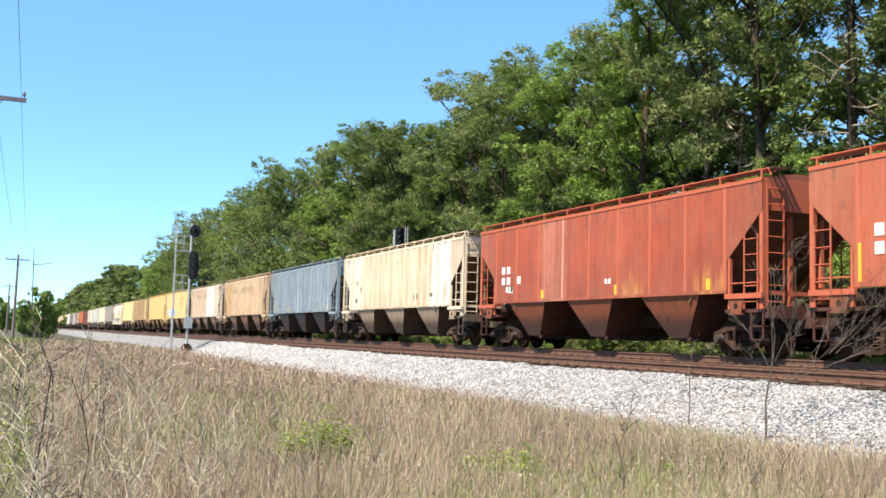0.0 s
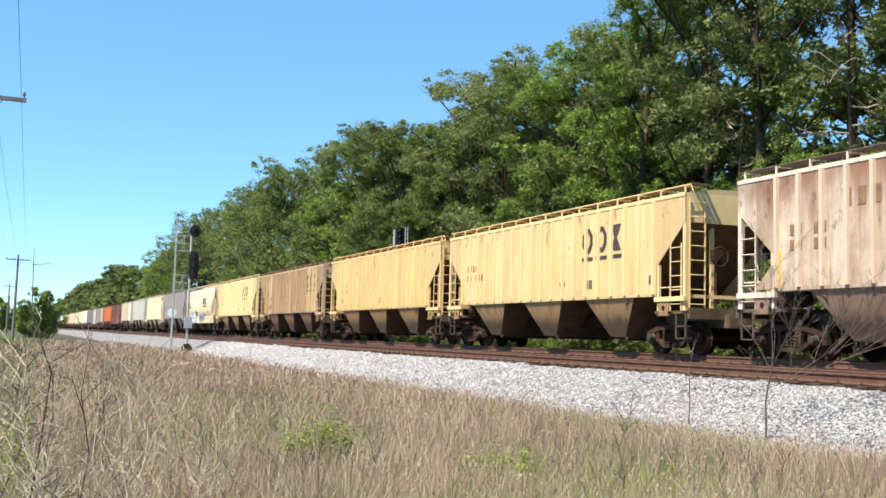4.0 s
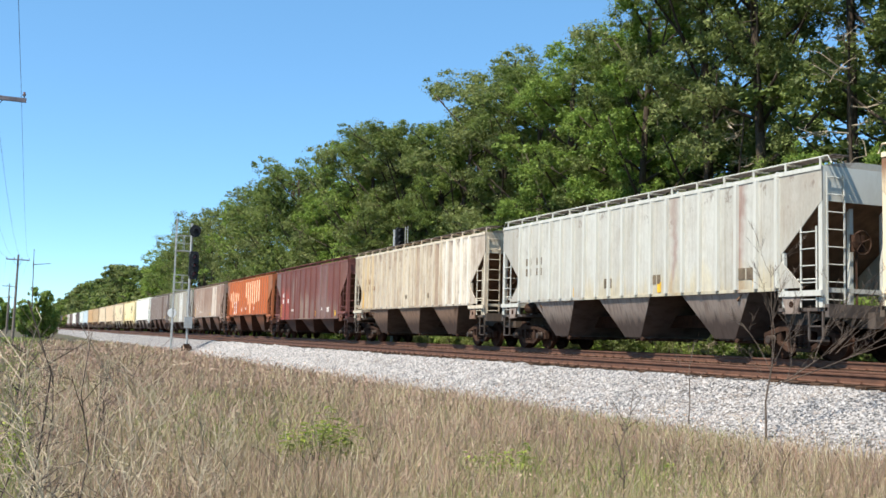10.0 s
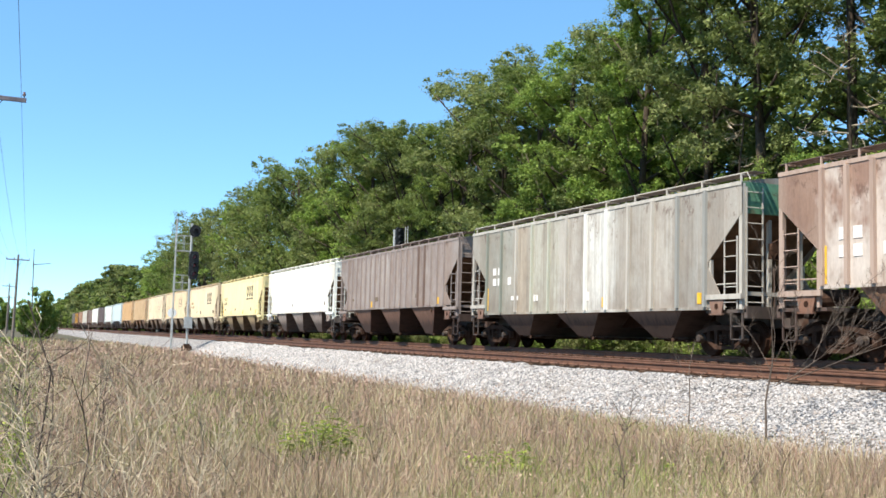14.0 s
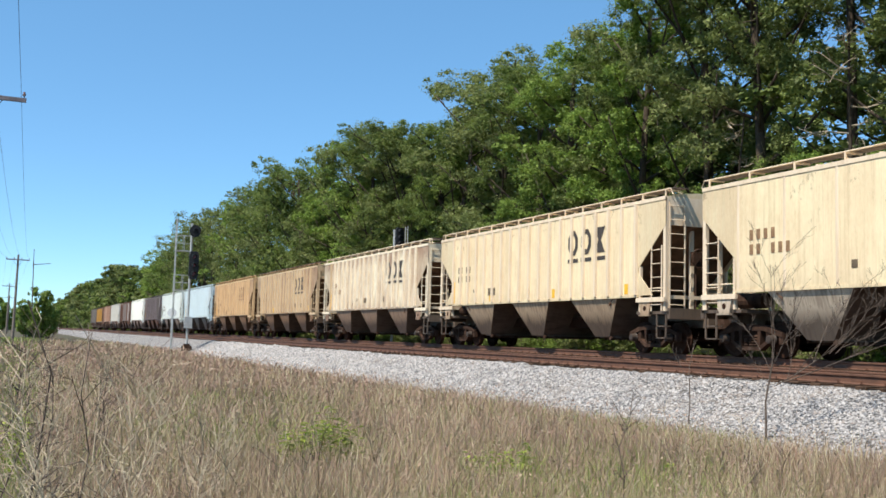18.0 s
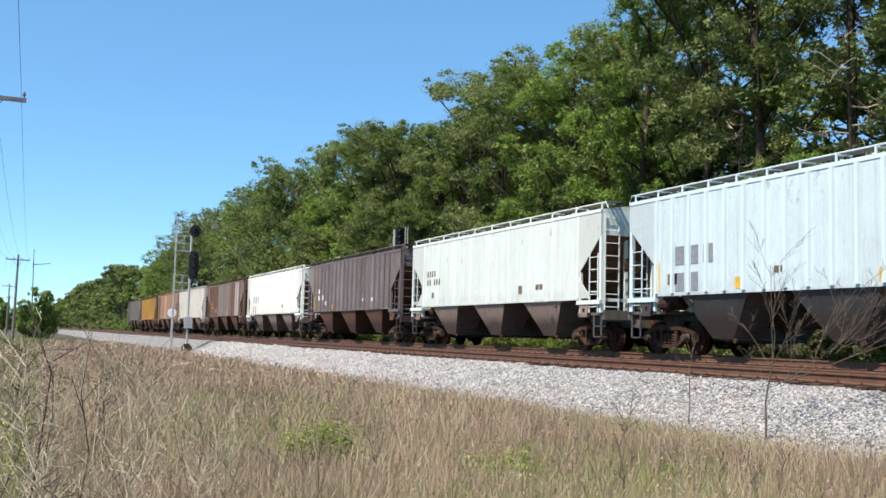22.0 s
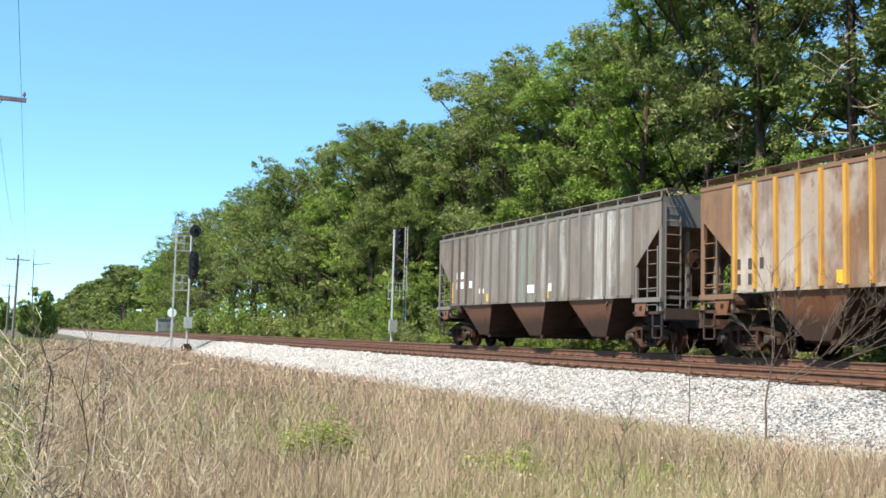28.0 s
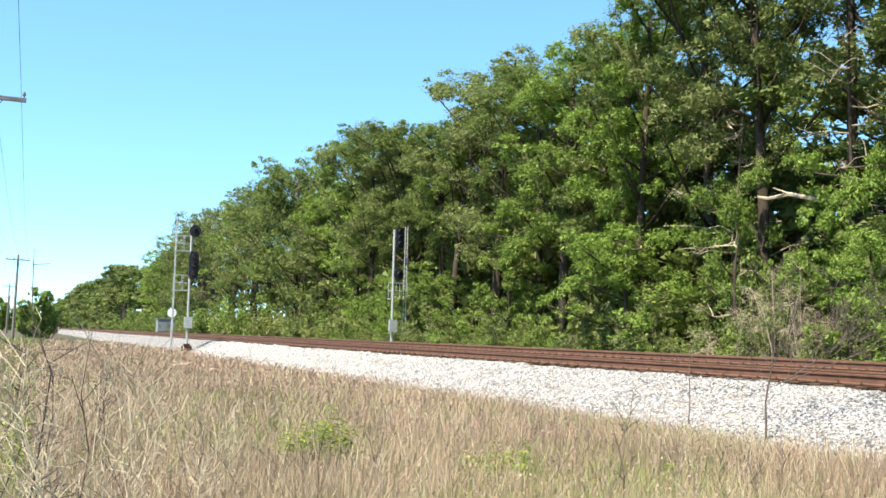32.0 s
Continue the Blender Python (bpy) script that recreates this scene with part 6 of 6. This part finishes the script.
def place_weeds():
    rnd = random.Random(31)
    spots = [(0.19, 5.6, 1.78, -0.06, 0), (0.22, 5.2, 1.55, -0.12, 1), (0.17, 5.5, 1.4, -0.1, 1), (0.32, 5.2, 1.3, -0.28, 1), (0.33, 5.9, 1.62, 0.06, 0), (0.75, 6.2, 1.72, -0.22, 1), (0.6, 5.6, 1.25, 0.1, 1), (0.95, 6.0, 1.15, 0.1, 1), (0.1, 5.4, 1.3, -0.05, 1), (0.45, 5.4, 1.4, 0.08, 1), (0.02, 6.5, 1.6, 0.05, 0), (0.8, 7.0, 1.35, 0.1, 1), (0.55, 6.5, 1.45, -0.05, 1),
             (0.28, 5.9, 1.2, 0.2, 1), (0.1, 5.8, 1.3, 0.15, 1), (1.2, 7.2, 1.1, 0.15, 1), (1.5, 8.0, 0.95, 0.1, 1), (1.9, 9.2, 0.9, -0.1, 1), (0.7, 10.0, 1.5, 0.3, 0), (-0.05, 9.5, 1.5, 0.1, 0), (5.0, 7.85, 1.2, 0.06, 0), (2.6, 7.6, 0.8, 0.1, 1),
             (3.3, 9.4, 0.8, -0.15, 0), (6.3, 8.8, 0.8, 0.15, 1), (6.9, 8.6, 0.9, -0.05, 1), (7.6, 9.4, 0.8, 0.1, 1), (0.5, 12.0, 1.5, 0.15, 1), (1.1, 13.0, 1.3, -0.1, 0), (8.2, 8.9, 0.75, 0.2, 1), (1.3, 6.4, 0.9, -0.3, 1), (0.35, 8.4, 1.6, -0.1, 0)]
    for x, y, h, l, pale in spots:
        t = thing("dead_weed", pose(x, y, 0), "tall %s dead weed stalk standing in the grass" % ("bleached" if pale else "brown"), "weed", "dead weeds in the field")
        part("stalk", weed(rnd, h, (l, rnd.uniform(-0.1, 0.1)), rnd.randint(12, 20), rnd.uniform(0.0034, 0.0056) * (1.0 if pale else 1.6)), M_STRAW if pale else M_TWIG, t)
    # leafless bushes at the foot of the ballast
    ACROSS, BACKW = Vector((0.92, -0.38, 0)), Vector((0.38, 0.92, 0))

    def twig(m, p, d, length, thick, depth):
        pts, step = [p], length / 4
        for _ in range(4):
            d = (d + Vector((rnd.uniform(-1, 1), rnd.uniform(-1, 1), rnd.uniform(-0.6, 0.9))) * 0.16).normalized()
            pts.append(pts[-1] + d * step)
        m.tube(pts, thick, 5 if depth else 3, thick * 0.45)
        if depth:
            for k in range(4):
                u = rnd.uniform(0.8, 4.0)
                q = pts[int(u)].lerp(pts[min(4, int(u) + 1)], u % 1)
                side = (d + Vector((rnd.uniform(-1, 1), rnd.uniform(-1, 1), rnd.uniform(-0.3, 0.9))) * 0.75).normalized()
                twig(m, q, side, length * rnd.uniform(0.3, 0.55), max(0.0024, thick * 0.52), depth - 1)

    # sprays: start across and up, direction across and up, length, thickness
    FULL = ((0.12, 1.3, 0.05, 1.0, 1.1, 0.012), (0.1, 1.2, -0.35, 1.0, 0.9, 0.01), (0.16, 1.35, 0.4, 1.0, 1.2, 0.011), (0.14, 1.4, 0.15, 1.0, 1.5, 0.01), (0.18, 1.0, 0.85, 0.62, 1.3, 0.018), (0.3, 1.05, 0.95, 0.45, 1.9, 0.016),
            (0.5, 1.2, 0.5, 0.85, 1.35, 0.009), (0.75, 1.35, 0.55, 0.85, 1.2, 0.009), (1.0, 1.5, 0.8, 0.6, 1.1, 0.01), (1.2, 1.6, 0.95, 0.3, 1.0, 0.009), (1.1, 1.5, 0.6, 0.75, 0.9, 0.008), (0.1, 1.0, -0.7, 0.7, 0.6, 0.007), (0.35, 1.1, 0.3, 0.95, 1.0, 0.008))
    THIN = ((-0.02, 0.75, -0.35, 0.9, 0.55, 0.01), (0.0, 0.8, 0.25, 1.0, 0.7, 0.01), (0.02, 0.7, 0.8, 0.5, 0.35, 0.006))
    for x, y, z, sprays, top, fat, deep, label in ((10.62, 12.7, 0.0, FULL, 1.35, 0.022, 3, "leafless grey-brown bush with many fine crooked twigs"), (10.75, 14.8, 0.25, THIN, 0.8, 0.013, 1, "thin forked leafless sapling")):
        t = thing("bare_bush", pose(x, y, z), label, "bush", "bare bushes")
        part("stem", Mesh().tube([(0, 0, -0.3), ACROSS * 0.03 + Vector((0, 0, 0.35)), ACROSS * 0.02 + Vector((0, 0, 0.75)), ACROSS * 0.13 + Vector((0, 0, top))], fat, 6, fat * 0.6), M_TWIG, t)
        for a, up, da, du, length, thick in sprays:
            m = Mesh()
            twig(m, ACROSS * a + Vector((0, 0, up)), ACROSS * da + BACKW * rnd.uniform(-0.6, 0.6) + Vector((0, 0, du)), length, thick * 0.68, deep)
            part("branch", m, M_TWIG, t)
    # leafy green weeds: upright stems with narrow drooping leaves
    for x, y, h, n in ((2.75, 10.9, 0.66, 9), (3.0, 10.8, 0.72, 9), (3.2, 10.7, 0.86, 12), (3.4, 10.8, 0.66, 8), (4.55, 9.7, 0.5, 8), (4.85, 9.6, 0.58, 10), (5.05, 9.7, 0.44, 6), (0.1, 10.2, 0.9, 4), (-0.05, 11.0, 1.0, 4), (3.6, 12.6, 0.5, 4), (8.7, 13.2, 0.5, 4), (6.3, 9.0, 0.4, 3)):
        t = thing("green_weed", pose(x, y, 0), "leafy yellow-green weed growing in the dry grass", "weed", "green weeds in the field")
        stems, blades_ = Mesh(), []
        for k in range(n):
            a, r = rnd.uniform(0, 6.28), rnd.uniform(0.02, 0.16)
            foot, top = Vector((r * math.cos(a), r * math.sin(a), -0.03)), h * rnd.uniform(0.6, 1.0)
            tip = foot + Vector((rnd.uniform(-0.08, 0.08), rnd.uniform(-0.08, 0.08), top))
            stems.tube([foot, foot.lerp(tip, 0.5) + Vector((0.01, 0.0, 0)), tip], 0.004, 4, 0.002)
            for u in [0.25 + 0.75 * q / 15 for q in range(16)]:
                p, b = foot.lerp(tip, u), rnd.uniform(0, 6.28)
                out, w = Vector((math.cos(b), math.sin(b), rnd.uniform(-0.1, 0.5))) * rnd.uniform(0.09, 0.16) * (1.25 - 0.6 * u), Vector((-math.sin(b), math.cos(b), 0)) * 0.017
                blades_.append([p, p + out * 0.5 + w, p + out + Vector((0, 0, -0.025)), p + out * 0.5 - w])
        part("stalk", stems, M_GREEN, t)
        part("foliage", quads("leaves", [[tuple(q) for q in f] for f in blades_], M_WEED), M_WEED, t)


place_weeds()


def stalk_field():
    """Many thin branching dead stalks standing all over the field."""
    rnd = random.Random(63)
    for name, mat, n, label in (("dead_stalks", M_DEADWOOD, 170, "bleached branching dead stalks scattered over the field"), ("brown_stalks", M_TWIG, 130, "thin brown dead stalks scattered over the field")):
        m = Mesh()
        for i in range(n):
            d = 6.2 * (26 / 6.2) ** rnd.random()
            a = radians(rnd.uniform(-2, 50))
            x, y = d * math.sin(a), d * math.cos(a)
            if x > 9.8:
                continue
            w = weed(rnd, rnd.uniform(0.45, 0.95) * (1.15 if x < 2.5 else 0.8), (rnd.uniform(-0.6, 0.6), rnd.uniform(-0.4, 0.4)), rnd.randint(3, 8), 0.0024 + 0.00022 * d)
            k = len(m.v)
            m.v += [(vx + x, vy + y, vz) for vx, vy, vz in w.v]
            m.f += [tuple(q + k for q in f) for f in w.f]
        me = bpy.data.meshes.new(name)
        me.from_pydata(m.v, [], m.f)
        me.materials.append(mat)
        tagged(new(name, me), label, "weeds", kind="stuff")


stalk_field()


# ===== dead wood at the wood's edge =====
def tangle(name, m, seed, w, h, n, mat, label):
    """A thicket of dry arching stems hung with fine crossing twigs."""
    rnd = random.Random(seed)
    t = thing(name, m, label, "brush", "dry brush beside the track")
    for g in range(n):
        x, y = rnd.uniform(-w, w) * 0.35, rnd.uniform(-w, w)
        a, r = rnd.uniform(0, 6.28), rnd.uniform(0.4, 1.2)
        top = h * rnd.uniform(0.45, 1.0) * (1 - 0.5 * (y / w) ** 2)
        arch = [Vector((x + r * u * math.cos(a), y + r * u * math.sin(a), top * math.sin(min(1.0, u * 1.15) * 2.0) - 0.1)) for u in (0, 0.2, 0.4, 0.6, 0.8, 1.0)]
        k = Mesh().tube(arch, 0.016, 4, 0.006)
        for i in range(16):
            u = rnd.uniform(0.4, 5.0)
            p = arch[int(u)].lerp(arch[min(5, int(u) + 1)], u % 1)
            d = Vector((rnd.uniform(-1, 1), rnd.uniform(-1, 1), rnd.uniform(-0.8, 0.6))) * rnd.uniform(0.25, 0.8)
            bend = p + d * 0.5 + Vector((0, 0, 0.07))
            k.tube([p, bend, p + d], 0.007, 3, 0.003)
            for q in (bend, p + d * 0.8):
                k.tube([q, q + Vector((rnd.uniform(-1, 1), rnd.uniform(-1, 1), rnd.uniform(-0.8, 0.5))) * 0.3], 0.005, 3, 0.003)
        part("branch", k, mat, t)


tangle("dry_brush", pose(22.5, 26.4, 0.5), 1, 1.9, 4.0, 26, M_DEADWOOD, "pale dry brush of tangled dead twigs")
tangle("dry_brush", pose(22.7, 23.4, 0.5), 2, 1.8, 3.3, 26, M_TWIG, "grey dry brush of tangled dead twigs")
tangle("dry_brush", pose(22.3, 28.6, 0.5), 3, 1.0, 1.9, 10, M_DEADWOOD, "low pale brush of dead twigs")
tangle("dry_brush", pose(22.6, 39.0, 0.5), 4, 0.9, 1.6, 6, M_TWIG, "low grey brush of dead twigs")


def dead_tree(m, seed, height, n, label, arm=()):
    rnd = random.Random(seed)
    t = thing("dead_tree", m, label, "tree", "dead trees at the edge")
    trunk = [Vector((0.35 * math.sin(2.2 * u + seed), 0.3 * math.sin(3 * u), height * u - 0.3)) for u in (0, 0.2, 0.4, 0.6, 0.8, 1.0)]
    part("trunk", Mesh().tube(trunk, 0.1, 7, 0.03), M_BARK, t)
    for k in range(n):
        u = 0.4 + 0.58 * (k + rnd.random()) / n
        i = min(4, int(u * 5))
        p = trunk[i].lerp(trunk[i + 1], u * 5 - i)
        a, r = rnd.uniform(0, 6.28), rnd.uniform(1.2, 3.2) * (1.25 - 0.6 * u)
        limb = [p]
        for j in range(5):
            a += rnd.uniform(-0.7, 0.7)
            limb.append(limb[-1] + Vector((math.cos(a), math.sin(a), rnd.uniform(-0.25, 0.6))) * r / 5)
        w = Mesh().tube(limb, 0.035, 5, 0.01)
        for j in range(7):
            q = limb[rnd.randint(1, 5)]
            d = Vector((rnd.uniform(-1, 1), rnd.uniform(-1, 1), rnd.uniform(-0.5, 0.7))) * rnd.uniform(0.3, 0.9)
            e = q + d * 0.5 + Vector((0, 0, rnd.uniform(-0.12, 0.12)))
            w.tube([q, e, q + d], 0.018, 3, 0.006)
            w.tube([e, e + Vector((rnd.uniform(-1, 1), rnd.uniform(-1, 1), rnd.uniform(-0.4, 0.4))) * 0.35], 0.01, 3, 0.005)
        part("limb", w, M_DEADWOOD, t)
    if arm:
        part("limb", Mesh().tube(arm, 0.1, 6, 0.05).tube([arm[2], Vector(arm[2]) + Vector((-0.3, 0.5, 0.25))], 0.05, 5, 0.02), M_DEADWOOD, t, "thick bleached broken limb")


dead_tree(pose(23.2, 28.6, 0.5), 3, 5.2, 3, "small dead tree with bleached crooked limbs")
dead_tree(pose(25.2, 31.5, 0.5), 5, 10.5, 12, "tall dead tree with pale bare limbs among the oaks")
dead_tree(pose(25.2, 25.6, 0.5), 8, 12.5, 12, "tall dead tree with pale bare limbs among the oaks", ((0, 0, 5.7), (-0.7, 0.7, 5.9), (-1.1, 1.9, 6.25), (-1.2, 2.9, 6.2), (-1.3, 3.3, 6.3)))


# ===== what moves: the train rolls towards the camera's right at a steady speed =====
def motions():
    for i, car in enumerate(wagons):
        y0 = TAILS[i] - HALF
        walk(car, [(float(t), pose(TRACK_A, y0 - SPEED * t, TOP_A)) for t in range(0, 33)])


motions()
